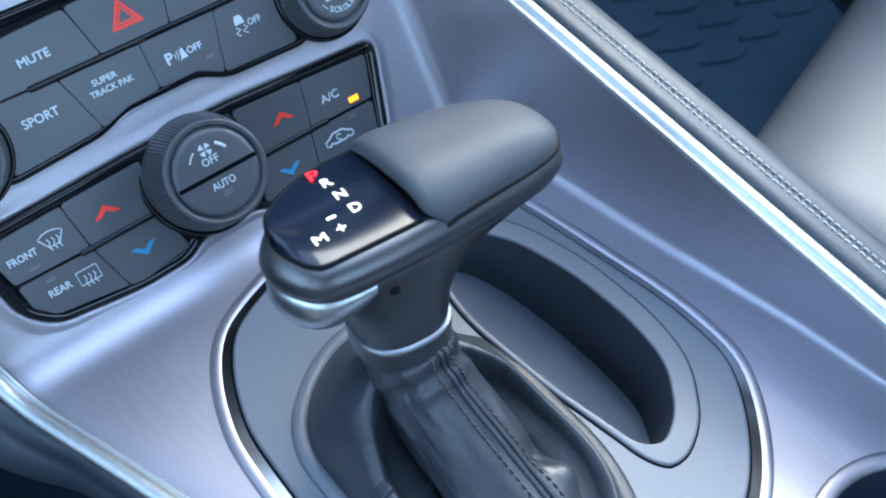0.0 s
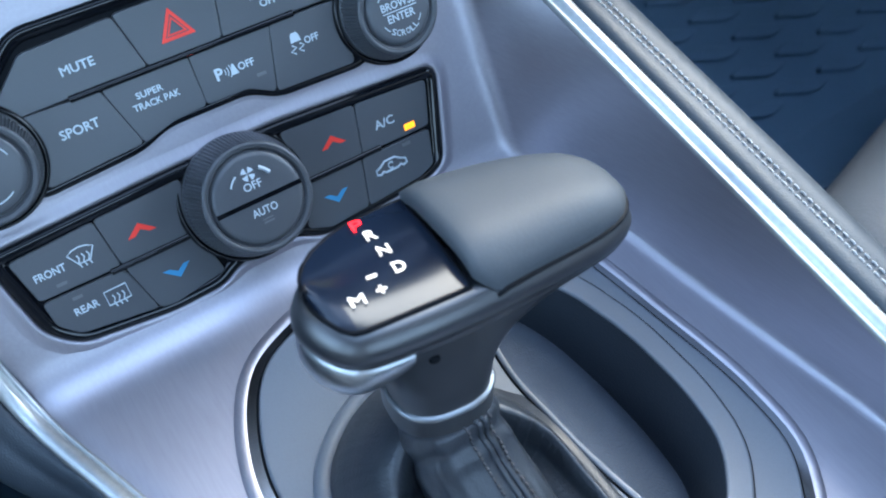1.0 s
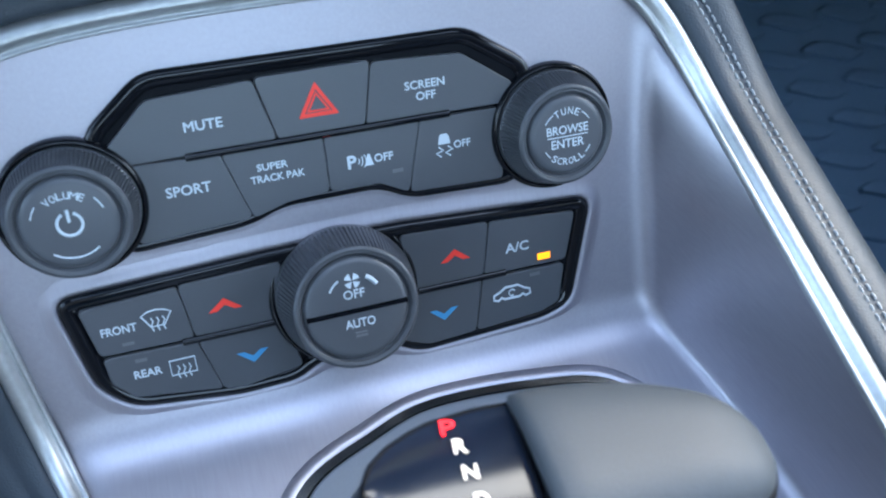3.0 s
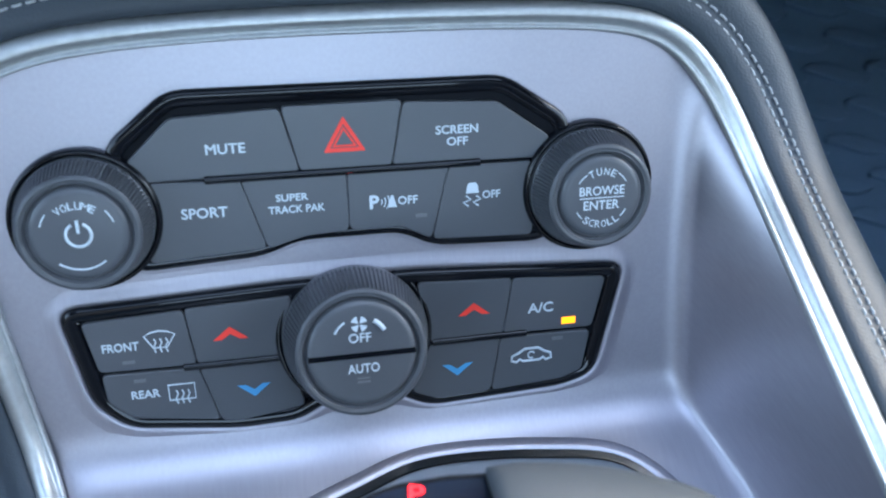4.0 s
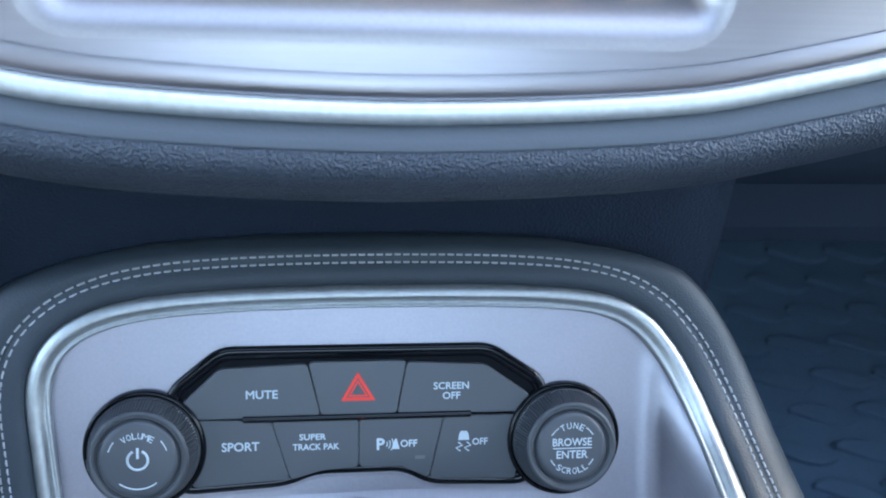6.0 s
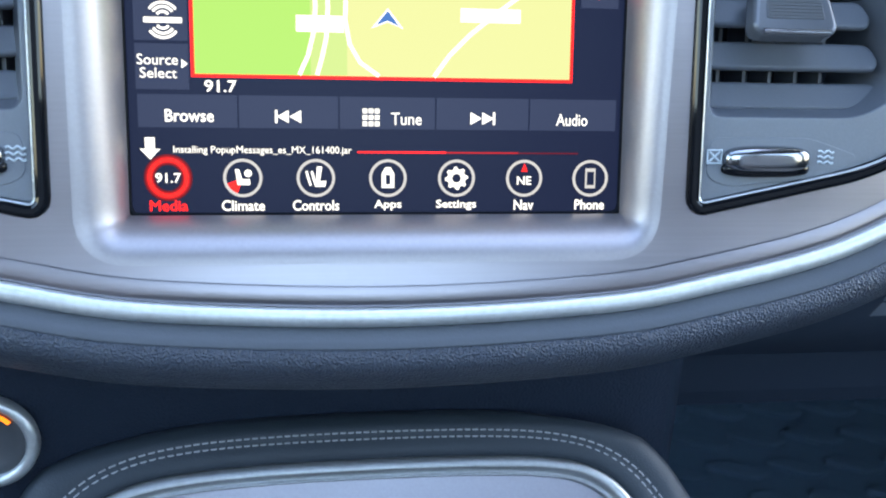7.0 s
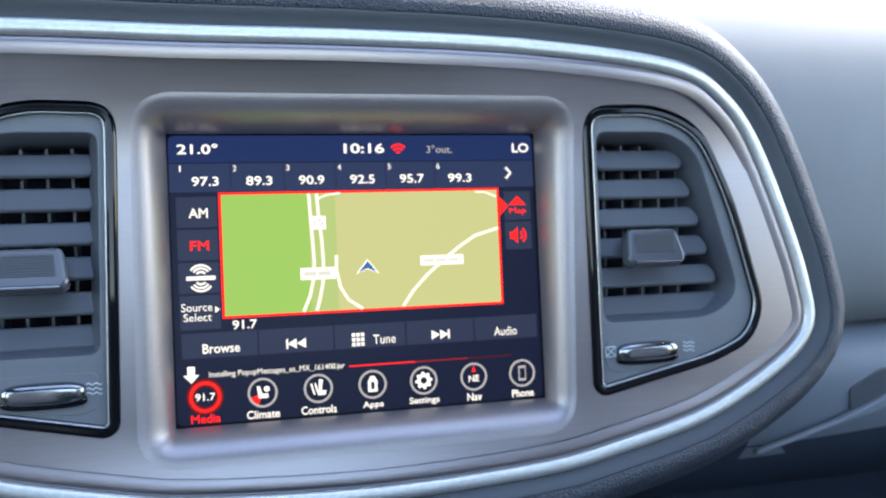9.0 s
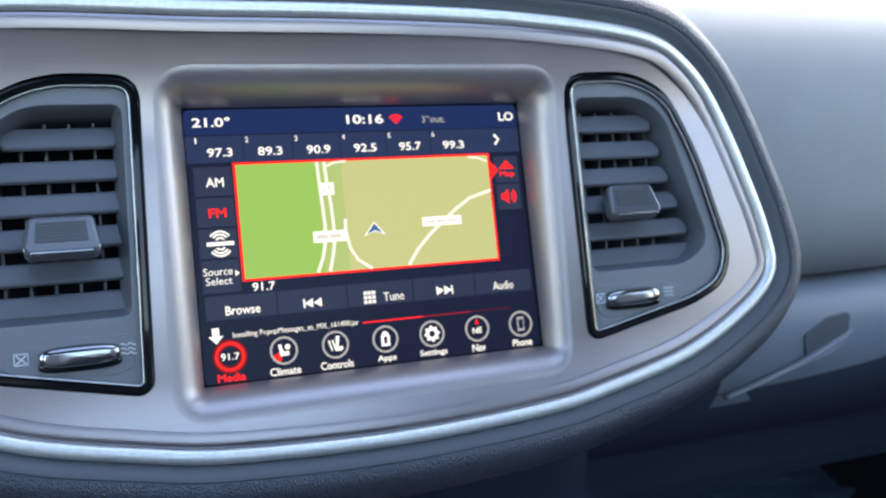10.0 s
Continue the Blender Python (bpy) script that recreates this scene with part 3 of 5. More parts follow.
for ch, a, b, w, h, mat in (("P", -22.3, 15.2, 3.5, 4.2, RED_LED), ("R", -20.5, 10.2, 3.2, 3.8, WHITE_LED), ("N", -19.5, 3.8, 3.5, 3.8, WHITE_LED), ("D", -18.2, -2.8, 3.4, 4.0, WHITE_LED),
                            ("M", -32.0, -8.4, 4.2, 3.8, WHITE_LED), ("+", -25.2, -7.6, 3.0, 3.0, WHITE_LED), ("-", -25.9, -3.0, 2.9, 0.9, WHITE_LED)):
    lo, hi = ramp(a, NEAR), ramp(a, FAR)
    t = (b - (lo + hi) / 2) / ((hi - lo) / 2)
    part("legend", lettering(ch, a / 1000, b / 1000, 0.92 * w / 1000, 0.92 * h / 1000, panel_lift(t) + 0.0005, 0.0001, 0.0), mat, selector, "red glowing letter" if ch == "P" else "white glowing letter", HEAD_M)


def blob(ax, ay, az, p=2.6, n=32, k=16):
    rows = []
    for i in range(k + 1):
        v = -math.pi / 2 + math.pi * i / k
        row = []
        for j in range(n):
            u = math.tau * j / n
            f = lambda q: math.copysign(abs(q) ** (2 / p), q)
            row.append(Vector((ax * f(math.cos(v)) * f(math.cos(u)), ay * f(math.cos(v)) * f(math.sin(u)), az * f(math.sin(v)))))
        rows.append(row)
    return grid(rows, True)


def trigger():
    """The release button: a crescent round the left end of the head, below its rim."""
    run = [p for p in HEAD_LOOP if p.x < -0.0215]
    run = sorted(run, key=lambda p: math.atan2(p.y, -(p.x + 0.0215)))
    rows = []
    for i, p in enumerate(run):
        f = i / (len(run) - 1)
        e = math.sin(math.pi * min(max(f * 0.97 + 0.015, 0), 1)) ** 0.55
        c = core(p)
        rows.append([Vector((*(c + (p - c) * sc), z)) for sc, z in ((0.90, -0.0110), (0.955, -0.0112 - 0.0008 * e), (0.955 + 0.035 * e, -0.0122 - 0.0026 * e), (0.95 + 0.04 * e, -0.0126 - 0.0060 * e), (0.94, -0.0130 - 0.0096 * e), (0.88, -0.0132 - 0.0120 * e), (0.78, -0.0132 - 0.0134 * e), (0.62, -0.0132 - 0.0134 * e))])
    return grid(rows)


part("release_button", trigger(), SATIN, selector, "satin chrome release button", HEAD_M)
part("button_slot", blob(0.0016, 0.0012, 0.0013), MATTE, selector, "", HEAD_M @ pose(-0.0165, -0.0182, -0.0180))
sleeve = [neck_ring(g / 1000, z) for g, z in ((-0.6, -0.0468), (0.5, -0.0470), (0.9, -0.0478), (0.8, -0.0490), (0.5, -0.0496), (0.6, -0.0560), (0.2, -0.0566), (-1.5, -0.0566))]
part("sleeve", grid(sleeve, True), SLEEVE, selector, "satin silver sleeve", HEAD_M)

# leather boot: a column of leather leans back from the sleeve, between the skirt's two ridges
boot = thing("shifter_boot", "black leather shifter boot with folds and twin stitched seam", "shifter boot")
top_c = HEAD_M @ Vector((NECK_C.x, NECK_C.y, -0.0555))


def deck_height(y, h):
    """World z at the plan's y, h metres over the deck."""
    return DECK_O.z + (y - DECK_O.y) * -DECK_N.y / DECK_N.z + h


def curve_at(table, f):
    """Smooth reading of a table of (f, values) rows."""
    n = len(table)
    i = max(k for k in range(n - 1) if table[k][0] <= f or k == 0)
    a, b, c, d = table[max(i - 1, 0)], table[i], table[i + 1], table[min(i + 2, n - 1)]
    t = min(max((f - b[0]) / (c[0] - b[0]), 0), 1)
    out = []
    for q in range(1, len(b)):
        m0 = (c[q] - a[q]) / max(c[0] - a[0], 1e-6) * (c[0] - b[0])
        m1 = (d[q] - b[q]) / max(d[0] - b[0], 1e-6) * (c[0] - b[0])
        out.append((2 * t ** 3 - 3 * t * t + 1) * b[q] + (t ** 3 - 2 * t * t + t) * m0 + (3 * t * t - 2 * t ** 3) * c[q] + (t ** 3 - t * t) * m1)
    return out


TOP_H = top_c.z - deck_height(top_c.y, 0)
# f, x, y, height over the deck (mm), half width, half depth (mm)
COLUMN = [(0.0, top_c.x * 1000, top_c.y * 1000, TOP_H * 1000, 15.4, 14.8), (0.15, top_c.x * 1000 + 0.4, top_c.y * 1000 - 3.0, TOP_H * 1000 - 8, 15.4, 14.6), (0.4, 2.4, -157, 25, 16.4, 14.2),
          (0.7, 4.2, -177, 10, 17.6, 14.5), (1.0, 5.0, -203, -3, 19.5, 15.0), (1.2, 5.0, -222, -10, 20.5, 15.0)]


def column_point(f, ph, lift=0.0):
    """A point of the column's skin; ph 0 is the passenger's side, 90 degrees its upper rear face."""
    x, y, h, a, b = curve_at(COLUMN, f)
    x2, y2, h2, _, _ = curve_at(COLUMN, min(f + 0.02, 1.2))
    x1, y1, h1, _, _ = curve_at(COLUMN, max(f - 0.02, 0))
    p0 = Vector((x / 1000, y / 1000, deck_height(y / 1000, h / 1000)))
    tan = Vector((0, y2 - y1, h2 - h1)).normalized() if f > 0.03 else Vector((0, -0.05, -1)).normalized()
    back = Vector((0, tan.z, -tan.y))
    back = -back if back.y > 0 else back
    c, s = math.cos(ph), math.sin(ph)
    c, s = math.copysign(abs(c) ** 0.85, c), math.copysign(abs(s) ** 0.85, s)
    grow = 0.0
    env = min(f / 0.12, 1)
    # gathers below the sleeve, long draws down the leather and the curl at the passenger's side
    grow += 0.9 * env * math.exp(-((f - 0.22) / 0.10) ** 2) * math.sin(34 * f + 1.6 * math.sin(ph) + 1.3)
    grow += 0.5 * env * math.sin(4 * ph + 2 * f) * (0.4 + f)
    grow += 1.1 * env * (noise.noise(Vector((3 * math.cos(ph), 3 * math.sin(ph), 2.6 * f))) + 0.3 * noise.noise(Vector((6 * math.cos(ph), 6 * math.sin(ph), 7 * f))))
    grow += 4.5 * math.exp(-((f - 0.93) / 0.07) ** 2 - ((ph - 0.35) / 0.45) ** 2) - 3.5 * math.exp(-((f - 0.82) / 0.05) ** 2 - ((ph - 0.5) / 0.4) ** 2)
    return p0 + Vector((1, 0, 0)) * c * (a + grow) / 1000 + back * (s * (b + grow) / 1000) + back * lift


COL_F, COL_P = 72, 150
column = [[column_point(1.2 * i / COL_F, math.tau * j / COL_P) for j in range(COL_P)] for i in range(COL_F + 1)]
hole = resample(BOOT_HOLE, 600, True)
SKIRT_C = Vector((0.002, SKIRT_Y))
hole_by_angle = sorted((math.atan2(p.y - SKIRT_C.y, p.x - SKIRT_C.x), p) for p in hole)
# angle, how far in the ridge stands, its height over the deck (mm), where the valley lies
RIDGE = [(-3.3, 0.27, 19, 0.62), (-2.9, 0.27, 14, 0.58), (-2.4, 0.22, 9, 0.5), (-1.57, 0.12, 4, 0.3), (-0.9, 0.06, 9, 0.30), (-0.5, 0.07, 11, 0.30), (-0.1, 0.10, 13, 0.36), (0.35, 0.16, 17, 0.45), (0.8, 0.34, 26, 0.6),
         (1.3, 0.50, 34, 0.66), (1.8, 0.52, 38, 0.70), (2.3, 0.43, 35, 0.68), (2.7, 0.33, 26, 0.66), (2.983, 0.27, 19, 0.62)]



def skirt_row(th):
    wrapped = (th + math.pi) % math.tau - math.pi
    base = min(hole_by_angle, key=lambda q: abs(q[0] - wrapped))[1]
    k, h, v = curve_at(RIDGE, wrapped)
    k += 0.012 * math.sin(3 * wrapped + 1)
    h += 1.2 * math.sin(4 * wrapped)
    row = []
    over = min(max((1.35 - abs(wrapped + 0.25)) / 0.4, 0), 1)
    for f, z in ((-0.03 - 0.09 * over, 0.5 + 2.3 * over), (-0.07 * over, 2.2 + 2.0 * over), (0.15 * k, max(0.30 * h, 5.2 * over)), (0.4 * k, max(0.60 * h, 6.2 * over)), (0.7 * k, 0.87 * h), (0.9 * k, 0.98 * h), (k, h), (k + 0.02, 0.97 * h), (k + 0.05, 0.84 * h), (k + 0.08, 0.62 * h), (k + 0.11, 0.38 * h), (max(v, k + 0.14), 0.12 * h), (max(v, k + 0.14) + 0.08, -1.0)):
        q = base + (SKIRT_C - base) * f
        z += 0.35 * noise.noise(Vector((q.x * 70, q.y * 70, 3.0))) * min(1, max(0, f) * 8)
        row.append(M_DECK @ Vector((q.x, q.y, z / 1000)))
    return row


skirt = grid([skirt_row(math.tau * j / 240) for j in range(240)], False, True)
skirt_bm = bmesh.new()
skirt_bm.from_mesh(skirt)
bmesh.ops.subdivide_edges(skirt_bm, edges=skirt_bm.edges[:], cuts=1, smooth=1.0, use_grid_fill=True)
skirt_bm.to_mesh(skirt)
skirt_bm.free()
leather = joined([grid(column, True), skirt])
leather.polygons.foreach_set("use_smooth", [True] * len(leather.polygons))
part("boot_leather", leather, BOOT, boot, "soft black leather")
SEAM = lambda f: radians(78 - 6 * f)
lane = lambda f, d: SEAM(f) - d / 0.0165
part("boot_seam", joined([tube([column_point(0.03 + 1.05 * i / 60, lane(i / 60, d), 0.0001) for i in range(61)], 0.0010, 8) for d in (-0.0011, 0.0011)]), BOOT, boot)
for d in (-0.0042, 0.0042):
    for k in range(30):
        f0, f1 = 0.05 + (k + 0.15) / 30, 0.05 + (k + 0.75) / 30
        part("boot_stitch", tube([column_point(f, lane(f, d), up) for f, up in ((f0, 0.0), ((f0 + f1) / 2, 0.0008), (f1, 0.0))], 0.00045, 5), THREAD_DARK, boot)

# cup holder
cup = thing("cup_holder", "dark round cup holder with graphite ring in the console", "cup holder")
part("cup_wall", lathe([(0.042, 0.001), (0.040, -0.002), (0.038, -0.05), (0.036, -0.06), (0.001, -0.06)]), DARK, cup, "", M_DECK @ Matrix.Translation((0.097, (-0.304 - DECK_O.y) / DECK_N.z, 0)))
part("cup_ring", lathe([(0.0470, -0.0012), (0.0462, 0.0004), (0.0445, 0.0010), (0.042, 0.0010), (0.0405, 0.0004), (0.040, -0.003)]), BRUSHED_DECK, cup, "rolled graphite ring", M_DECK @ Matrix.Translation((0.097, (-0.304 - DECK_O.y) / DECK_N.z, 0)))
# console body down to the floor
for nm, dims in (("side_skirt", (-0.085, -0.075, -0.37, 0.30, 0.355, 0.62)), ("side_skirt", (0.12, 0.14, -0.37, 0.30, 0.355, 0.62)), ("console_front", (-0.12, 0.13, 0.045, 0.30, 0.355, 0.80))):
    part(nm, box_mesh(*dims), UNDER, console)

# ---- dashboard ----
dash = thing("dashboard", "black grained dashboard with brushed metal centre bezel and chrome outline", "dashboard")
OUTLINE = ccw(smooth_loop(mm([(0, -35), (75, -32), (115, -26), (165, -14), (205, 6), (224, 25), (222, 48), (212, 78), (195, 117), (175, 140), (145, 154), (75, 161),
                              (0, 163), (-75, 163), (-160, 163), (-215, 155), (-240, 120), (-238, 60), (-228, 25), (-205, 6), (-165, -14), (-115, -26), (-75, -32)]), 200))
RECESS = ccw(rounded(mm([(-95, 136), (-97, -13), (92, -13), (94, 136)]), 0.013, 10))
VENT_R = ccw(rounded(mm([(102, 136), (141, 137), (166, 126), (183, 92), (199, 38), (192, 20), (172, 11), (110, -2), (105, 2)]), [0.012, 0.020, 0.020, 0.03, 0.016, 0.016, 0.02, 0.006, 0.006], 8))
VENT_R = resample(VENT_R, 150, True)
VENT_L = ccw([Vector((-p.x - 0.002, p.y)) for p in VENT_R])
ROLL = ccw(resample(offset_loop(RECESS, 0.004), 160, True))


def dish(v):
    """The bezel's upper and lower edges come forward a little."""
    return 0.0125 * (max(0.0, v - 0.106) / 0.057) ** 2 + 0.0050 * (max(0.0, 0.004 - v) / 0.039) ** 2


bm = bmesh.new()
bm.from_mesh(plate([offset_loop(OUTLINE, -0.002), ROLL, VENT_R, VENT_L], -0.006, 0.0))
for k in range(22):
    bmesh.ops.bisect_plane(bm, geom=bm.verts[:] + bm.edges[:] + bm.faces[:], plane_co=(0, 0.106 + 0.0026 * k, 0), plane_no=(0, 1, 0), dist=1e-7)
    bmesh.ops.bisect_plane(bm, geom=bm.verts[:] + bm.edges[:] + bm.faces[:], plane_co=(0, 0.003 - 0.0018 * k, 0), plane_no=(0, 1, 0), dist=1e-7)
for v in bm.verts:
    v.co.z += dish(v.co.y)
bmesh.ops.split_edges(bm, edges=[e for e in bm.edges if len(e.link_faces) == 2 and e.calc_face_angle(0) > 0.6])
part("brushed_bezel", bm, BRUSHED, dash, "brushed graphite metal bezel", BEZEL)


def band(section, m=None):
    """A closed strip round the bezel from (way out, height) pairs in millimetres."""
    return grid([[Vector((p.x, p.y, h / 1000 + dish(q.y))) for p, q in zip(offset_loop(OUTLINE, o / 1000), OUTLINE)] for o, h in section], True)


part("chrome_strip", band([(-3.4, -2), (-3.2, 0.8), (-2.4, 1.8), (-1, 2.3), (1, 2.3), (2.4, 1.8), (3.2, 0.8), (3.4, -2)]), CHROME, dash, "satin chrome strip", BEZEL)
part("inner_step", band([(-10.5, -0.15), (-8.6, 0.3), (-6.2, 0.55), (-4.6, 0.5), (-3.8, 0.1), (-3, -1)]), BRUSHED, dash, "", BEZEL)
part("smooth_border", band([(2.8, -2), (3.2, -0.4), (5, 0.1), (7.6, 1.6), (9.8, 3.2), (10.6, 3.2), (11.0, 2.2)]), SMOOTH, dash, "smooth dark grey border", BEZEL)
part("dash_pad", band([(10.4, 1), (10.6, 3.0), (11.6, 3.9), (15, 4.1), (18.5, 2.8), (23, -1.4), (28, -8), (31.5, -16), (33, -26), (32, -40), (26, -60), (12, -90)]), PAD, dash, "black grained dash pad", BEZEL)
# recess from the bezel's face down to the display
SCR = ccw(rounded(mm([(-85.5, 128), (-85.5, 0), (85.5, 0), (85.5, 128)]), 0.003, 10))
back = SCREEN.inverted() @ BEZEL
top = [back @ Vector((p.x, p.y, 0.0002 + dish(p.y))) for p in ROLL]
frame_in = ccw(resample(SCR, 400, True))
rows = [[] for _ in range(12)]
for a in top:
    q = Vector((min(max(a.x, -0.0855), 0.0855), min(max(a.y, 0.0), 0.128)))
    if abs(a.x) < 0.0855 and 0 < a.y < 0.128:
        q = min(frame_in, key=lambda s: (s - Vector((a.x, a.y))).length)
    for k in range(12):
        u = k / 11 * math.pi / 2
        f, g = math.sin(u), 1 - math.cos(u)
        f, g = f * 0.75 + 0.25 * k / 11, g * 0.8 + 0.2 * (k / 11) ** 2
        rows[k].append(Vector((a.x + (q.x - a.x) * f, a.y + (q.y - a.y) * f, a.z + (0.0006 - a.z) * g)))
part("screen_recess", grid(rows, True), ROLLED, dash, "", SCREEN)


def vent(s, label):
    """An air vent; s is 1 on the passenger's side and -1, mirrored, on the driver's."""
    ob = thing("air_vent", label, "air vent", "air vents beside the screen")
    shift = 0.0 if s > 0 else -0.002
    fx = lambda pts: ccw([Vector((s * p[0] + shift, p[1])) for p in pts])
    outer = VENT_R if s > 0 else VENT_L
    opening = fx(rounded(mm([(110, 124), (149, 124), (164, 114), (186, 44), (170, 33), (112, 33)]), [0.005, 0.012, 0.012, 0.010, 0.010, 0.005], 6))
    part("gloss_ring", plate([offset_loop(outer, -0.0002), offset_loop(outer, -0.0048)], -0.008, 0.0018, 0.0015), GLOSS, ob, "gloss black ring", BEZEL)
    part("bright_edge", tube([Vector((p.x, p.y, 0.0006)) for p in offset_loop(outer, -0.0045)], 0.0007, 6, True), SATIN, ob, "thin smoked edge", BEZEL)
    face = offset_loop(outer, -0.0047)
    part("vent_face", plate([face, opening], -0.008, -0.0012, 0.0006), VENT_FACE, ob, "dark blue-grey plastic", BEZEL)
    deep = offset_loop(opening, -0.004)
    part("vent_duct", grid([[(p.x, p.y, -0.002) for p in opening], [(p.x, p.y, -0.010) for p in deep], [(p.x, p.y, -0.045) for p in deep]], True), VENT, ob, "", BEZEL)
    part("duct_back", plate([offset_loop(deep, 0.001)], -0.047, -0.045), DARK, ob, "", BEZEL)
    for v in (111, 97, 82.8, 68.4, 53.8, 39.8):
        x1 = 164 + (113 - v) / 70 * 22 - 4.5
        ends = fx(rounded(mm([(112.5, 5.2), (x1 - 3, 5.2), (x1, -1.5), (x1 - 2, -5.2), (112.5, -5.2)]), 0.0035, 4))
        part("slat", plate([ends], -0.0016, 0.0016, 0.0013), VENT, ob, "", BEZEL @ pose(0, v / 1000, -0.0105, -24, 0, 0))
    for x in (122, 132, 142, 152, 162):
        part("vane", box_mesh(s * x / 1000 + shift - 0.0006, s * x / 1000 + shift + 0.0006, 0.036, 0.119, -0.034, -0.019), VENT, ob, "", BEZEL)
    cx = s * 137.5 / 1000 + shift
    tab = ccw([Vector((cx + p.x, p.y)) for p in rounded(mm([(-13, 8.5), (13, 8.5), (15.5, -6.5), (13, -9.5), (-13, -9.5), (-15.5, -6.5)]), 0.003, 4)])
    t = part("tab", plate([tab], -0.004, 0.004, 0.0018), TAB, ob, "satin vent aiming tab", BEZEL @ pose(0, 0.0685, -0.0005, -22, 0, 0))
    t2 = part("tab_inset", plate([ccw([Vector((cx + p.x, p.y)) for p in rounded(mm([(-9.5, 5.5), (9.5, 5.5), (10.5, -4), (-10.5, -4)]), 0.001, 3)])], 0.0038, 0.0043, 0.0002), BUTTON, t)
    for k in range(7):
        part("rib", box_mesh(cx - 0.0095, cx + 0.0095, -0.0030 + k * 0.0012, -0.0025 + k * 0.0012, 0.0042, 0.0046), BUTTON, t)
    part("tab_lip", tube([Vector((cx + x / 1000, -0.0085, 0.0036)) for x in (-12, -6, 0, 6, 12)], 0.0010, 8), DARK_CHROME, t, "thin chrome lip")
    slot = fx(rounded(mm([(113, 26), (150, 26), (170, 19.5), (158, 12), (120, 8.5), (112, 12)]), 0.004, 5))
    part("wheel_slot", plate([slot], -0.0022, -0.0009, 0.0003), VENT_FACE, ob, "", BEZEL)
    w = part("thumb_wheel", blob(0.0160, 0.0046, 0.0040, 3.2), DARK_CHROME, ob, "polished smoked chrome thumb wheel", BEZEL @ Matrix.Translation((s * 0.134 + shift, 0.0185, -0.0005)))
    part("wheel_under", blob(0.0165, 0.0030, 0.0030, 3.0), GLOSS, w, "", Matrix.Translation((0, -0.0035, -0.0005)))
    for x, kind in ((114.8, "cross"), (156.5, "waves")):
        lx = x if s > 0 else (156.5 if kind == "cross" else 114.8)
        px = s * lx / 1000 + shift
        at = lambda dx, dy: Vector((px + dx / 1000, (19.2 + dy) / 1000, -0.0008))
        if kind == "cross":
            loops = [[(-2.6, -2.3), (2.6, -2.3), (2.6, 2.3), (-2.6, 2.3), (-2.6, -2.3)], [(-2, -1.8), (0, 0), (2, 1.8)], [(-2, 1.8), (0, 0), (2, -1.8)]]
        else:
            loops = [[(-3 + 0.5 * k, d + 0.45 * math.sin(k * 1.05)) for k in range(13)] for d in (-1.9, 0, 1.9)]
        bars = [tube([at(*p) for p in lp], 0.00042, 5) for lp in loops]
        part("vent_mark", joined(bars), LEGEND, ob, "pale airflow mark", BEZEL)
    return ob


vent(1, "dark slatted air vent with gloss black ring and chrome thumb wheel")
vent(-1, "dark slatted air vent with gloss ring beside the driver")

# body of the dashboard behind the bezel, passenger side and top
part("dash_core", box_mesh(-0.70, 0.24, 0.075, 0.60, 0.86, 1.09), DARK, dash)


def sheet_x(profile, xs, bend=0.0):
    """A sheet along x from (y, z) pairs; its ends turn away by bend."""
    return grid([[Vector((x, y + bend * ((x - xs[0]) / (xs[-1] - xs[0])) ** 2, z)) for y, z in profile] for x in xs])


def arc_profile(points, n=40):
    dense = []
    pts = [Vector(p) for p in points]
    for i in range(len(pts) - 1):
        a, b, c, d = pts[max(i - 1, 0)], pts[i], pts[i + 1], pts[min(i + 2, len(pts) - 1)]
        for j in range(12):
            t = j / 12
            dense.append(0.5 * ((2 * b) + (c - a) * t + (2 * a - 5 * b + 4 * c - d) * t * t + (3 * b - a - 3 * c + d) * t ** 3))
    dense.append(pts[-1])
    return [tuple(p) for p in resample(dense, n, False)]


span = [0.112 + 0.628 * i / 24 for i in range(25)]
part("passenger_panel", sheet_x(arc_profile([(0.95, 1.10), (0.56, 1.16), (0.34, 1.175), (0.16, 1.165), (0.085, 1.13), (0.055, 1.07), (0.045, 1.01), (0.045, 0.975), (0.060, 0.958), (0.085, 0.955)]), span, 0.03), PASSENGER, dash, "smooth grey passenger dash panel")
part("dash_top", sheet_x(arc_profile([(0.95, 1.10), (0.5, 1.15), (0.2, 1.155), (0.06, 1.135), (0.045, 1.10)]), [-0.72 + 0.835 * i / 24 for i in range(25)]), PAD, dash, "grained dark dash top")
glove = thing("glove_box", "dark glove box with a recessed handle under the passenger dash", "glove box")
part("glove_door", sheet_x(arc_profile([(0.080, 0.956), (0.050, 0.950), (0.040, 0.93), (0.048, 0.89), (0.085, 0.855), (0.16, 0.83), (0.35, 0.80)]), [0.235 + 0.47 * i / 20 for i in range(21)], 0.03), GLOVE, glove, "dark glove box door")
# the handle's hollow isn't cut: a flat darker plate stands for its shade
hx = rounded([(0.297, 0.924), (0.318, 0.934), (0.336, 0.936), (0.334, 0.918), (0.300, 0.908)], 0.004, 4)
M_GLOVE = Matrix(((1, 0, 0, 0), (0, 0, -1, 0.0405), (0, 1, 0, 0), (0, 0, 0, 1)))
part("handle_recess_shade", plate([ccw([Vector(p) for p in hx])], -0.002, 0.0010, 0.0004), SMOOTH, glove, "flat dark patch for the shade in the handle recess", M_GLOVE)
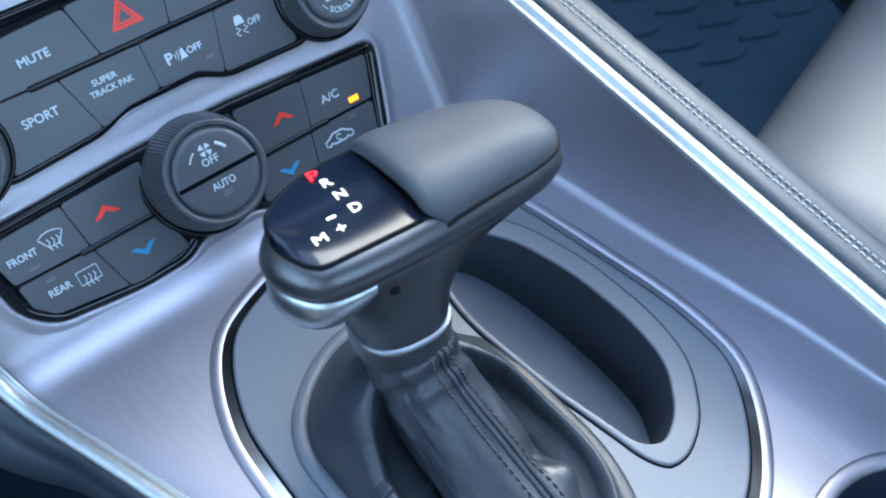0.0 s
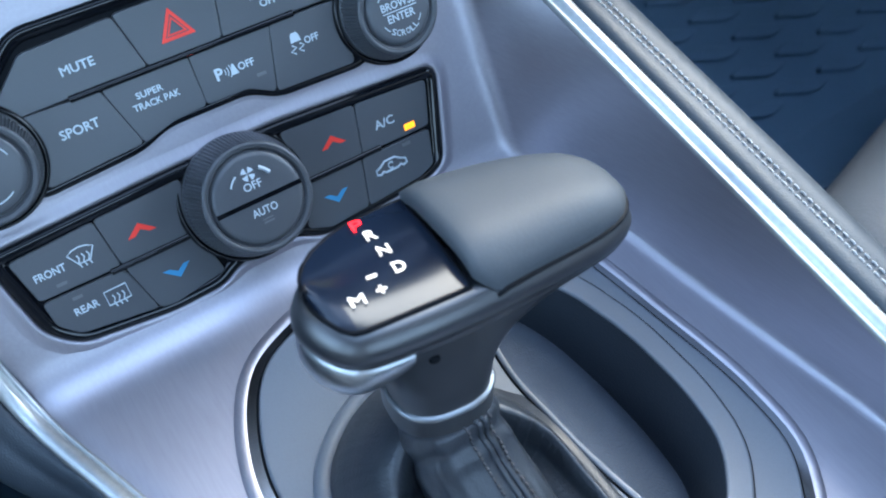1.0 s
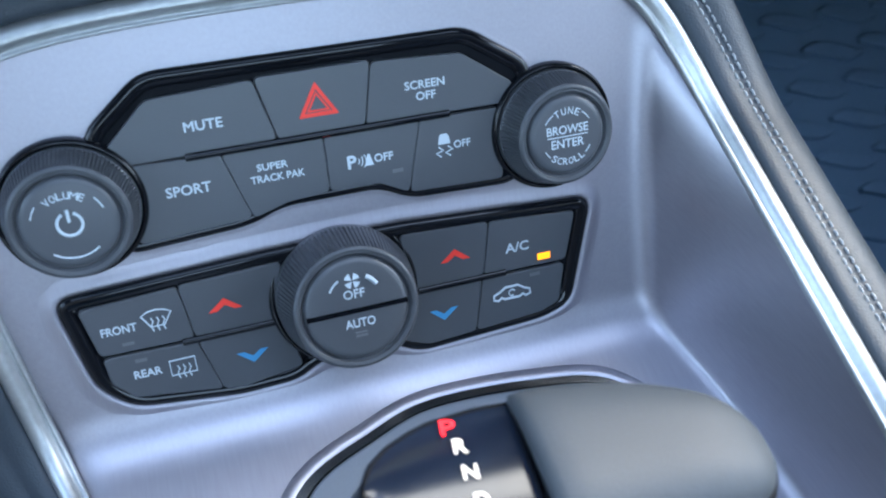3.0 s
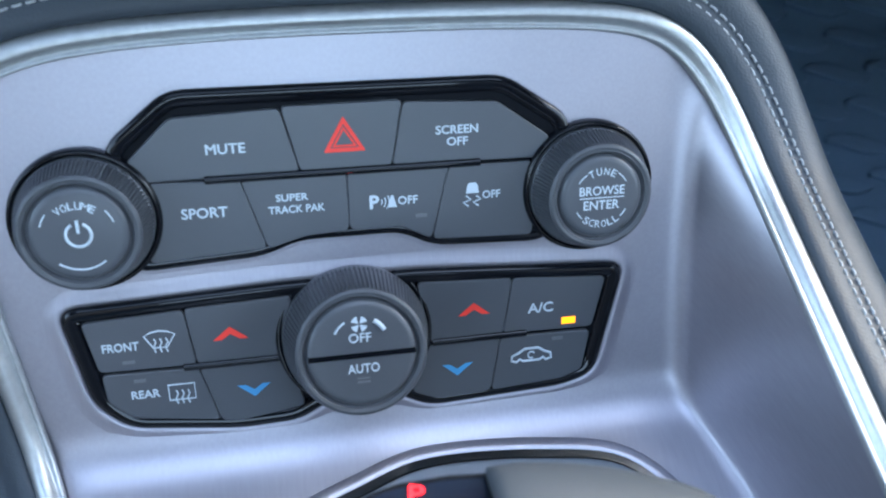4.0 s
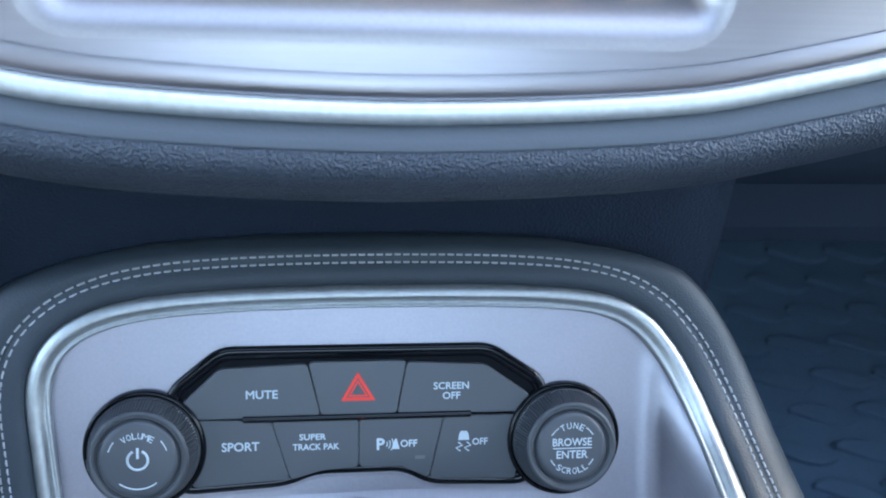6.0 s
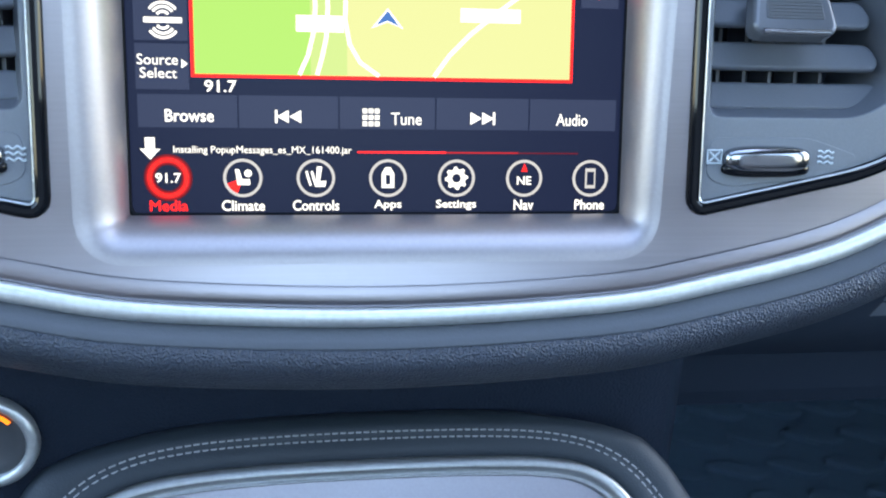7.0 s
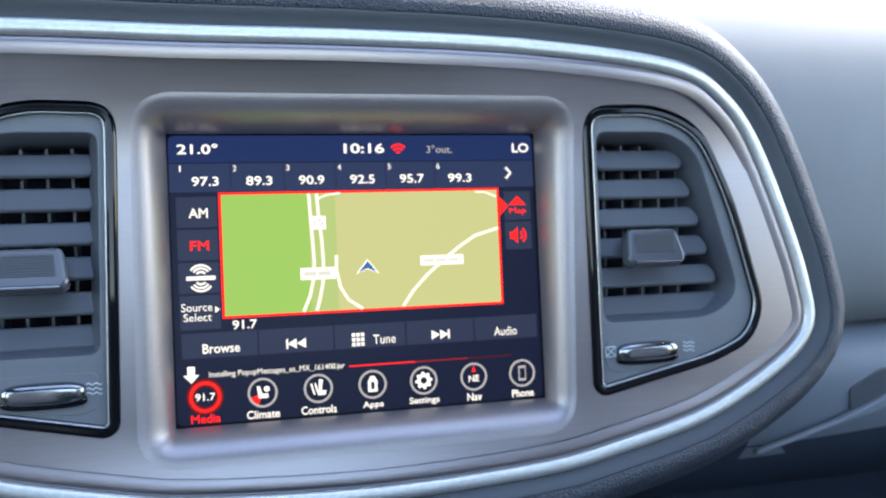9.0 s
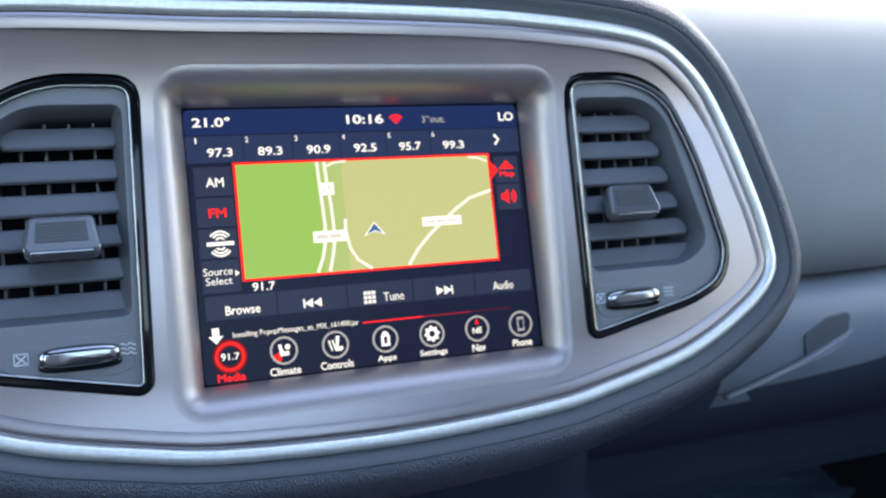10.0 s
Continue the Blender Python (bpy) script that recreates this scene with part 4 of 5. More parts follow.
part("handle_edge", plate([ccw(rounded([(0.234, 0.8895), (0.262, 0.8960), (0.290, 0.9030), (0.316, 0.9085), (0.331, 0.9150), (0.3375, 0.9250), (0.329, 0.9215), (0.310, 0.9140), (0.290, 0.9065), (0.262, 0.8985), (0.235, 0.8920)], 0.002, 3))], -0.001, 0.0045, 0.0016), GLOVE, glove, "grey handle edge", M_GLOVE)

# driver's knee panel with the start button
KNEE_Z = (0.935, 0.91, 0.89, 0.87, 0.85, 0.82, 0.78, 0.72, 0.62)
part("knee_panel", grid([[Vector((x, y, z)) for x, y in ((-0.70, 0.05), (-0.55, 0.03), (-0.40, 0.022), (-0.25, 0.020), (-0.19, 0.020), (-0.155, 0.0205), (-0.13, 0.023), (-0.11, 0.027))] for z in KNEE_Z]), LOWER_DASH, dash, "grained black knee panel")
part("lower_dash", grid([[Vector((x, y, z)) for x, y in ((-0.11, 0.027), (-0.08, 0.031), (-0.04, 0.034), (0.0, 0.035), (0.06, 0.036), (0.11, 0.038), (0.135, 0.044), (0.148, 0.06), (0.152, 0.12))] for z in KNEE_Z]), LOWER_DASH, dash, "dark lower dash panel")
starter = thing("start_button", "round engine start button with chrome ring and orange mark", "start button")
M_START = Matrix(((1, 0, 0, -0.1520), (0, 0, -1, 0.0200), (0, 1, 0, 0.8510), (0, 0, 0, 1))) @ Matrix.Scale(1.1, 4)
part("button_ring", lathe([(0.0185, -0.001), (0.0185, 0.002), (0.0175, 0.0034), (0.0155, 0.0034), (0.0142, 0.002), (0.0140, -0.001)]), CHROME, starter, "satin chrome ring", M_START)
part("button_face", lathe([(0.0141, 0.001), (0.011, 0.0014), (0.0105, 0.0008), (0.0001, 0.001)]), BUTTON, starter, "black button face", M_START)
part("button_mark", grid([[Vector((r * math.cos(a), r * math.sin(a), 0.0018)) for a in [radians(38 + 4 * k) for k in range(8)]] for r in (0.0112, 0.0130)]), RED_ORANGE, starter, "glowing orange mark", M_START)

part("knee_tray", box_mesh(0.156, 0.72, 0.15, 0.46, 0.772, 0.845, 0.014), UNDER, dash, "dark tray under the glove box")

# passenger footwell
mat = thing("floor_mat", "dark navy rubber floor mat with raised wavy blocks in the footwell", "floor mat")
M_MAT = Matrix.Translation((0.44, 0.44, 0.515)) @ Euler((radians(24), 0, 0)).to_matrix().to_4x4()
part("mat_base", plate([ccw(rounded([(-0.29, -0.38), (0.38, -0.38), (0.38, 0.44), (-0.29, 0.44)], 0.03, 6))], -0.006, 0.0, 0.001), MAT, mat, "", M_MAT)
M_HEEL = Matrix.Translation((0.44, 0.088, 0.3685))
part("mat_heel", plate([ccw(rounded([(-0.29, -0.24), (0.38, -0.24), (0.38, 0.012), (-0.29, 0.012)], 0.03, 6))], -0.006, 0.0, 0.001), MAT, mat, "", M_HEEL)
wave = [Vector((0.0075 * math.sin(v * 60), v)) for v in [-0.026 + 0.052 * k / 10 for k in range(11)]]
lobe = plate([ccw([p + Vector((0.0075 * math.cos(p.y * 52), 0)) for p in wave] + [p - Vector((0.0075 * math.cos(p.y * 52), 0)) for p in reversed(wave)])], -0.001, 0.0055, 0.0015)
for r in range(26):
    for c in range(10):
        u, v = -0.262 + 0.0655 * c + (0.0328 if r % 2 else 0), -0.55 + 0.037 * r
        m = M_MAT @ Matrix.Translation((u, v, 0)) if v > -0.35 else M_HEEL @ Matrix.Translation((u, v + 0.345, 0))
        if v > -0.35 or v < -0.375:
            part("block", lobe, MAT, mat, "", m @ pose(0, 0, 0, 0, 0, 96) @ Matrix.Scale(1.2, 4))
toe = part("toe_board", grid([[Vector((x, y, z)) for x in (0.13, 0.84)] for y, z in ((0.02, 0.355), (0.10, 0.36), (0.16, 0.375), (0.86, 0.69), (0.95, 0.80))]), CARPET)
tagged(toe, "dark carpeted sloping footwell floor", "floor", kind="structure")


def car_seat(s, label):
    """A front seat; s is 1 on the passenger's side and -1, mirrored, on the driver's."""
    ob = thing("passenger_seat" if s > 0 else "driver_seat", label, "seat", "front seats")
    cushion, back = [], []
    for i in range(25):
        f = i / 24
        prof = [(-0.075, 0.40), (-0.055, 0.47), (-0.052, 0.53), (-0.062, 0.575), (-0.09, 0.597), (-0.15, 0.605), (-0.30, 0.60), (-0.55, 0.58)]
        x = 0.265 + 0.44 * f
        edge = min(f, 1 - f) * 24
        d = max(0, 1 - edge / 3)
        cushion.append([Vector((s * x, y + 0.010 + 0.25 * (x - 0.42) - 0.03 * d * d - (0.0 if s > 0 else 0.12), z - 0.05 * d * d)) for y, z in arc_profile(prof, 30)])
        x = 0.20 + 0.50 * f
        side = abs(2 * f - 1)
        prof = [(-0.60, 0.58), (-0.585, 0.62), (-0.60, 0.75), (-0.645, 0.95), (-0.70, 1.12), (-0.735, 1.20), (-0.775, 1.225), (-0.81, 1.20), (-0.80, 1.1), (-0.76, 0.6)]
        back.append([Vector((s * x, y + 0.05 * side ** 3 - 0.04 * d * d, z - 0.10 * side ** 6 * max(0, (z - 0.9) / 0.3))) for y, z in arc_profile(prof, 40)])
    part("seat_cushion", grid(cushion), SEAT, ob, "smooth grey leather cushion")
    part("backrest", grid(back), SEAT, ob, "smooth grey leather backrest")
    x0, x1 = sorted((s * 0.37, s * 0.69))
    part("seat_base", box_mesh(x0, x1, -0.68, -0.22, 0.36, 0.56), DARK, ob)
    return ob


car_seat(1, "grey leather passenger seat with a smooth cushion")
car_seat(-1, "grey leather driver seat beside the console")

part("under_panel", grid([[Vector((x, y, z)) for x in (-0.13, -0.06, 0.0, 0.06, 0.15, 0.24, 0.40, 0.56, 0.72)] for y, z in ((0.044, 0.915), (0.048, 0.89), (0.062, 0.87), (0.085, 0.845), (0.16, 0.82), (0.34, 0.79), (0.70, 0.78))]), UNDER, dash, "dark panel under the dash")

# ---- touchscreen ----
display = thing("touchscreen", "lit car touchscreen showing a radio page and a road map", "touchscreen")
part("display_panel", plate([offset_loop(SCR, 0.001)], -0.004, 0.0), D_BACK, display, "dark navy display", SCREEN)


part("screen_gasket", tube([Vector((p.x, p.y, 0.0009)) for p in resample(offset_loop(SCR, 0.0006), 200, True)], 0.0011, 8, True), MATTE, display, "thin black edge", SCREEN)


def flat(pts, h, mat, name, parent=display, m=SCREEN, label="", thick=0.0001):
    return part(name, plate([ccw([Vector(p) for p in mm(pts)])], h / 1000, h / 1000 + thick), mat, parent, label, m)


def rect(x0, y0, x1, y1):
    return [(x0, y0), (x1, y0), (x1, y1), (x0, y1)]


def say(body, cx, cy, w, h, mat, lift=0.5, parent=display, m=SCREEN, bold=0.0, name="legend", label=""):
    return part(name, lettering(body, cx / 1000, cy / 1000, w / 1000, h / 1000, lift / 1000, 0.00006, bold), mat, parent, label, m)


def line(pts, r, mat, h, parent=display, m=SCREEN, name="legend", closed=False):
    return part(name, tube([Vector((p[0] / 1000, p[1] / 1000, h / 1000)) for p in pts], r / 1000, 6, closed), mat, parent, "", m)


def arc(cx, cy, r, a0, a1, n=14):
    return [(cx + r * math.cos(radians(a0 + (a1 - a0) * k / n)), cy + r * math.sin(radians(a0 + (a1 - a0) * k / n))) for k in range(n + 1)]


flat(rect(-85.3, 115.8, 85.3, 127.8), 0.1, D_BAR, "status_bar")
say("21.0°", -72.6, 121.7, 17.5, 4.6, D_WHITE, bold=0.02)
say("10:16", 2.1, 121.6, 19, 4.6, D_WHITE, bold=0.02)
say("3°out.", 38.2, 121.0, 12.5, 3.6, D_GREY)
say("LO", 79, 121.4, 8.5, 4.5, D_WHITE, bold=0.02)
for r in (1.2, 2.9, 4.6):
    flat(arc(18.2, 118.6, r + 0.5, 45, 135) + arc(18.2, 118.6, r - 0.5, 135, 45), 0.3, D_RED, "wifi_wave")
flat(rect(-85.3, 102.6, 85.3, 115.2), 0.1, D_PRESET, "preset_bar")
for k, (n, f) in enumerate((("1", "97.3"), ("2", "89.3"), ("3", "90.9"), ("4", "92.5"), ("5", "95.7"), ("6", "99.3"))):
    x = -69.7 + 23.5 * k
    say(n, x - 10.6, 113.0, 0.7 if n == "1" else 1.5, 2.6, D_WHITE)
    say(f, x, 107.3, 11.6, 4.1, D_WHITE, bold=0.015)
    if k:
        flat(rect(x - 12.6, 103, x - 12.3, 115), 0.25, D_BACK, "divider")
line([(71, 112), (73.4, 109.3), (71, 106.6)], 0.6, D_WHITE, 0.5)
# map with its roads
flat(rect(-64.4, 46.2, 67.0, 102.2), 0.25, D_RED, "map_border")
flat(rect(-63.2, 47.3, -24.6, 101.1), 0.4, D_GREEN, "map_park", label="bright green map area")
flat(rect(-25.0, 47.3, 65.9, 101.1), 0.38, D_KHAKI, "map_land", label="pale olive map area")
flat(rect(-24.8, 47.3, -12.4, 101.1), 0.42, D_VERGE, "map_verge")
line([(-24.4, 101), (-24.0, 92), (-23.4, 80), (-23.0, 70), (-23.6, 62), (-25.6, 54), (-28.6, 47.5)], 0.75, D_ROAD, 0.5, name="map_road")
line([(-20.8, 101), (-20.2, 90), (-19.2, 80), (-18.8, 70), (-19.4, 60), (-21.0, 53), (-22.6, 47.5)], 0.75, D_ROAD, 0.5, name="map_road")
line([(-12.8, 72.5), (-13.0, 66), (-11.5, 58), (-8, 52), (-1.5, 47.5)], 0.75, D_ROAD, 0.5, name="map_road")
line([(17.5, 47.5), (23, 55), (30, 62), (38, 68.5), (46, 74.5), (54, 79.5), (65.7, 82.8)], 0.75, D_ROAD, 0.5, name="map_road")
line([(-20.5, 98.6), (-16, 100.4), (-10, 101)], 0.5, D_ROAD, 0.5, name="map_road")
line([(55, 100.5), (60, 100.2), (65.5, 98)], 0.5, D_ROAD, 0.5, name="map_road")
for x0, y0, x1, y1, bars in ((-29.5, 61.8, -13.5, 67.2, 2), (26.5, 66.2, 47.5, 70.8, 3)):
    flat(rect(x0, y0, x1, y1), 1.3, D_WHITE, "map_label", label="pale map label")
    for b in range(bars):
        w = (x1 - x0 - 3) / bars
        flat(rect(x0 + 1.5 + b * w, y0 + 1.6, x0 + 0.7 + (b + 1) * w, y1 - 1.7), 1.5, D_BAR_GREY, "label_bar")
flat(rect(-23.6, 84.6, -17.2, 90.6), 1.3, D_WHITE, "map_label", label="pale map label")
say("15", -20.4, 87.6, 4.2, 3.4, D_GREY, 1.55)
flat([(-4.2, 63.4), (1.4, 70.2), (6.8, 63.4), (1.3, 65.6)], 1.2, D_WHITE, "car_arrow")
flat([(-2.9, 64.2), (1.4, 69.4), (5.4, 64.2), (1.3, 66.0)], 1.4, D_BLUE, "car_arrow", label="blue position arrow")
# side keys
for n, (v0, v1) in enumerate(((87, 100.5), (72.5, 86), (58, 71.5), (42, 57))):
    flat(rect(-82.5, v0, -65.2, v1), 0.15, D_KEY, "side_key")
say("AM", -73.2, 93.3, 8.2, 4.3, D_WHITE, bold=0.015)
say("FM", -73.1, 78.9, 8.0, 4.3, D_RED, bold=0.015)
for dv, a0, a1 in ((1.8, 35, 145), (-1.8, 215, 325)):
    for r in (2.2, 3.8, 5.2):
        line(arc(-73, 64.6 + dv * 0.3, r, a0, a1, 8), 0.45, D_WHITE, 0.5)
flat(rect(-79.2, 63.7, -66.8, 65.5), 0.5, D_WHITE, "key_bar")
say("Source", -75.2, 51.8, 13.2, 3.5, D_WHITE)
say("Select", -75.0, 47.4, 12.0, 3.4, D_WHITE)
flat([(-67.4, 52), (-65.4, 50.5), (-67.4, 49)], 0.5, D_WHITE, "key_arrow")
flat(rect(69.5, 86.5, 83, 100.3), 0.15, D_KEY, "side_key")
flat(rect(69.5, 72.2, 83, 85.6), 0.15, D_KEY, "side_key")
flat([(67.0, 97.8), (71.5, 93.2), (67.0, 88.6)], 0.5, D_RED, "key_arrow")
flat([(71.8, 93.6), (76.2, 98), (80.6, 93.6)], 0.5, D_RED, "key_arrow")
say("Map", 76.3, 90.6, 8.4, 3.6, D_RED, bold=0.006)
flat([(71.8, 77.4), (73.4, 77.4), (75.8, 75.0), (75.8, 83.0), (73.4, 80.6), (71.8, 80.6)], 0.5, D_RED, "sound_mark")
for r in (2.2, 4.0):
    line(arc(75.8, 79, r, -52, 52, 8), 0.5, D_RED, 0.5, name="sound_mark")
say("91.7", -54.9, 43.3, 10.6, 4.0, D_WHITE, bold=0.015)
# button row
for x0, x1 in ((-82.2, -49.6), (-49.0, -15.6), (-15.0, 18.0), (18.6, 51.4), (52.0, 83.5)):
    flat(rect(x0, 29.4, x1, 40.4), 0.15, D_KEY, "soft_key")
say("Browse", -65.4, 33.4, 16.0, 4.2, D_WHITE, bold=0.015)
say("Audio", 67.3, 33.2, 11.4, 4.2, D_WHITE)
say("Tune", 8.0, 33.0, 10.6, 4.2, D_WHITE)
for i in range(3):
    for j in range(3):
        flat(rect(-7.2 + 2.1 * i, 30.4 + 2.2 * j, -5.6 + 2.1 * i, 32.0 + 2.2 * j), 0.5, D_WHITE, "dot")
for c, s in ((-32.2, -1), (34.6, 1)):
    for d in (-2.0, 2.2):
        flat([(c + s * (d - 2.0), 35.6), (c + s * (d + 2.0), 33.4), (c + s * (d - 2.0), 31.2)], 0.5, D_WHITE, "skip_mark")
    flat(rect(c + s * 4.4 - 0.4, 31.2, c + s * 4.4 + 0.4, 35.6), 0.5, D_WHITE, "skip_mark")
flat(rect(-9, 21.1, 22, 21.7), 0.3, D_RED, "progress_line")
flat(rect(22, 21.1, 48, 21.6), 0.3, D_GLOW, "progress_line")
flat(rect(48, 21.1, 70, 21.5), 0.3, D_GLOW_FAINT, "progress_line")
say("Installing PopupMessages_es_MX_161400.jar", -41.0, 21.7, 60, 3.2, D_WHITE)
flat([(-78.6, 18.6), (-75.2, 22.2), (-77.0, 22.2), (-77.0, 26), (-80.2, 26), (-80.2, 22.2), (-82.0, 22.2)], 0.4, D_WHITE, "download_arrow")
for k, (x, word, w) in enumerate(((-73, "Media", 12.6), (-48.2, "Climate", 14.5), (-23.4, "Controls", 16), (1.6, "Apps", 9.6), (25.9, "Settings", 14.4), (50.4, "Nav", 7.2), (74.8, "Phone", 11))):
    ring = D_RED if k == 0 else D_GREY
    y = 12.4
    part("icon_ring", plate([ccw([Vector(p) for p in mm(arc(x, y, 6.6, 0, 360, 40)[:-1])]), ccw([Vector(p) for p in mm(arc(x, y, 5.6, 0, 360, 40)[:-1])])], 0.0004, 0.0006), ring, display, "", SCREEN)
    if k == 0:
        for r0, r1, glow in ((6.55, 7.3, D_GLOW), (7.3, 8.0, D_GLOW_FAINT), (5.0, 5.65, D_GLOW), (4.4, 5.0, D_GLOW_FAINT)):
            part("icon_glow", plate([ccw([Vector(p) for p in mm(arc(x, y, r1, 0, 360, 40)[:-1])]), ccw([Vector(p) for p in mm(arc(x, y, r0, 0, 360, 40)[:-1])])], 0.00025, 0.00035), glow, display, "", SCREEN)
    say(word, x, 2.9, w, 3.7, ring if k == 0 else D_WHITE, bold=0.015)
    if k == 0:
        say("91.7", x, y, 8.4, 3.3, D_WHITE, bold=0.015)
    elif k == 1:
        flat([(x - 2.6, y + 3), (x - 1.2, y + 3), (x - 0.2, y - 0.4), (x + 2.4, y - 0.4), (x + 2.4, y - 2.4), (x - 1.8, y - 2.4)], 0.5, D_WHITE, "icon_mark")
        flat(arc(x, y, 5.5, 200, 250, 8) + arc(x, y, 2.2, 250, 200, 8), 0.45, D_RED, "icon_mark")
        flat(arc(x + 1.8, y + 1.6, 1.3, 0, 330, 12), 0.5, D_WHITE, "icon_mark")
    elif k == 2:
        for d in (-3.2, -1.4):
            line([(x + d, y + 2.4), (x + d + 0.6, y), (x + d + 1.4, y - 2.6)], 0.4, D_WHITE, 0.6)
        flat([(x + 0.4, y + 4), (x + 2.2, y + 4), (x + 1.4, y - 1), (x + 3.6, y - 1), (x + 3.2, y - 3), (x - 0.2, y - 3)], 0.5, D_WHITE, "icon_mark")
    elif k == 3:
        flat([(x - 2.2, y - 3.4), (x + 2.2, y - 3.4), (x + 2.2, y + 1.6), (x + 0.9, y + 3.8), (x - 0.9, y + 3.8), (x - 2.2, y + 1.6)], 0.5, D_WHITE, "icon_mark")
        flat(rect(x - 0.8, y - 2.2, x + 0.8, y + 1.2), 0.75, D_BACK, "icon_mark")
    elif k == 4:
        gear = []
        for t in range(32):
            gear.append(arc(x, y, 4.1 if t % 4 < 2 else 3.2, t * 11.25, t * 11.25, 1)[0])
        part("icon_mark", plate([ccw([Vector(p) for p in mm(gear)]), ccw([Vector(p) for p in mm(arc(x, y, 1.6, 0, 360, 20)[:-1])])], 0.0005, 0.0006), D_WHITE, display, "", SCREEN)
    elif k == 5:
        say("NE", x, y - 0.8, 5.2, 3.0, D_WHITE, bold=0.015)
        flat([(x - 1.1, y + 2.4), (x, y + 5.2), (x + 1.1, y + 2.4)], 0.6, D_RED, "icon_mark")
    else:
        flat(rect(x - 1.9, y - 3.6, x + 1.9, y + 3.6), 0.5, D_GREY, "icon_mark")
        flat(rect(x - 1.3, y - 2.4, x + 1.3, y + 2.4), 0.75, D_BACK, "icon_mark")

# ---- control panel ----
controls = thing("control_panel", "black climate and audio control panel with three ribbed knobs", "control panel")
UPPER = ccw(rounded(mm([(-68, 39), (-50, 53.6), (48.5, 53.4), (69, 40), (72, 10), (62, 1), (26, 2.4), (16, 7.8), (-16, 7.8), (-27, 3.6), (-64, 1.6), (-72, 10)]), 0.005, 4))
LOWER = ccw(rounded(mm([(-88, -10.5), (-24, -8), (19.5, -7.5), (90, -11.5), (81.5, -50), (71, -53.5), (24, -55.5), (14, -50), (-12, -50), (-20, -55), (-39.4, -55.5), (-73, -51), (-82, -42)]), 0.005, 4))


def ring_band(loop, section):
    return grid([[Vector((p.x, p.y, h / 1000)) for p in offset_loop(loop, o / 1000)] for o, h in section], True)


for o in (UPPER, LOWER):
    part("gloss_frame", plate([o], -0.004, 0.0004), MATTE, controls, "gloss black frame", PANEL)
    part("gloss_rim", ring_band(o, [(-4.0, 0.2), (-3.6, 0.9), (-2.6, 1.5), (-1.2, 1.9), (0, 1.9), (0.9, 1.3), (1.2, -0.2)]), GLOSS, controls, "gloss black rim", PANEL)
    roll = [(0.8, -0.6), (1.1, 0.2), (1.6, 0.7), (2.3, 0.95), (3.2, 0.85), (4.4, 0.45), (5.8, 0.12), (7.0, 0.01)] if o is LOWER else [(0.8, -0.4), (1.0, 0.05), (1.3, 0.12), (1.8, 0.1), (2.4, 0.02)]
    part("metal_flange", ring_band(o, roll), BRUSHED_DECK, controls, "rolled brushed metal edge", PANEL)


def button(pts, r=0.0016):
    return part("button", plate([offset_loop(ccw(rounded(mm(pts), r, 3)), 0.00026)], 0.0, 0.0021, 0.0004), BUTTON, controls, "", PANEL)


H = 2.25


def mark(parent, body, cx, cy, w, h, bold=0.02):
    say(body, cx, cy, w, h, LEGEND, H, parent, None, bold)


def shape(parent, pts, mat=LEGEND, name="legend", label=""):
    flat(pts, H - 0.05, mat, name, parent, None, label)


def stroke(parent, pts, r=0.22, mat=LEGEND, closed=False):
    line(pts, r, mat, H - 0.05, parent, None, "legend", closed)


b = button([(-63.6, 34), (-50.2, 46.6), (-19.2, 47.9), (-14.5, 28.9), (-65.5, 28.6)])
mark(b, "MUTE", -35.2, 37.2, 11.4, 3.1)
b = button([(-18.4, 48.4), (16.8, 48.5), (13.2, 29.0), (-13.9, 29.0)])
part("hazard_mark", joined([plate([ccw(rounded(mm([(-6.9, 34.1), (-0.7, 44.8), (5.7, 34.1)]), 0.0004, 2)), ccw([Vector(p) for p in mm([(-4.9, 35.3), (-0.7, 42.5), (3.7, 35.3)])])], 0.0021, 0.0023),
                         plate([ccw([Vector(p) for p in mm([(-4.3, 35.6), (-0.7, 41.8), (3.1, 35.6)])]), ccw([Vector(p) for p in mm([(-3.3, 36.2), (-0.7, 40.7), (2.1, 36.2)])])], 0.0021, 0.0023)]), RED_MARK, b, "red warning triangle")
b = button([(63.2, 34.6), (46.2, 46.5), (17.5, 47.9), (13.9, 28.9), (60, 28.6)])
mark(b, "SCREEN", 33.7, 38.9, 13.2, 2.7)
mark(b, "OFF", 33.8, 35.2, 6.6, 2.7)
b = button([(-58, 28), (-32.2, 27.2), (-25.9, 5.6), (-60, 3.6)])
mark(b, "SPORT", -43, 18.2, 13.4, 3.3)
b = button([(-31.6, 27.2), (-0.7, 27.2), (-0.7, 9.4), (-14, 8.6), (-25.2, 5.4)])
mark(b, "SUPER", -17.2, 21.1, 9.6, 2.3)
mark(b, "TRACK PAK", -16, 17.4, 16.8, 2.4)
b = button([(-0.1, 27.2), (30.7, 27.2), (25.2, 4.4), (15.7, 9.3), (-0.1, 9.4)])
mark(b, "P", 7.6, 17.6, 3.0, 4.4, 0.03)
for r in (1.7, 2.8, 3.9):
    stroke(b, arc(8.3, 17.6, r, -38, 28, 6), 0.20)
shape(b, [(11.7, 15.6), (12.8, 19.4), (13.5, 19.4), (14.6, 15.6)])
mark(b, "OFF", 18.0, 17.6, 6.2, 2.7)
shape(b, rect(20.4, 11.6, 24.0, 12.8), LAMP_OFF, "lamp")
b = button([(31.3, 27.2), (59, 27), (58, 3.0), (25.9, 4.2)])
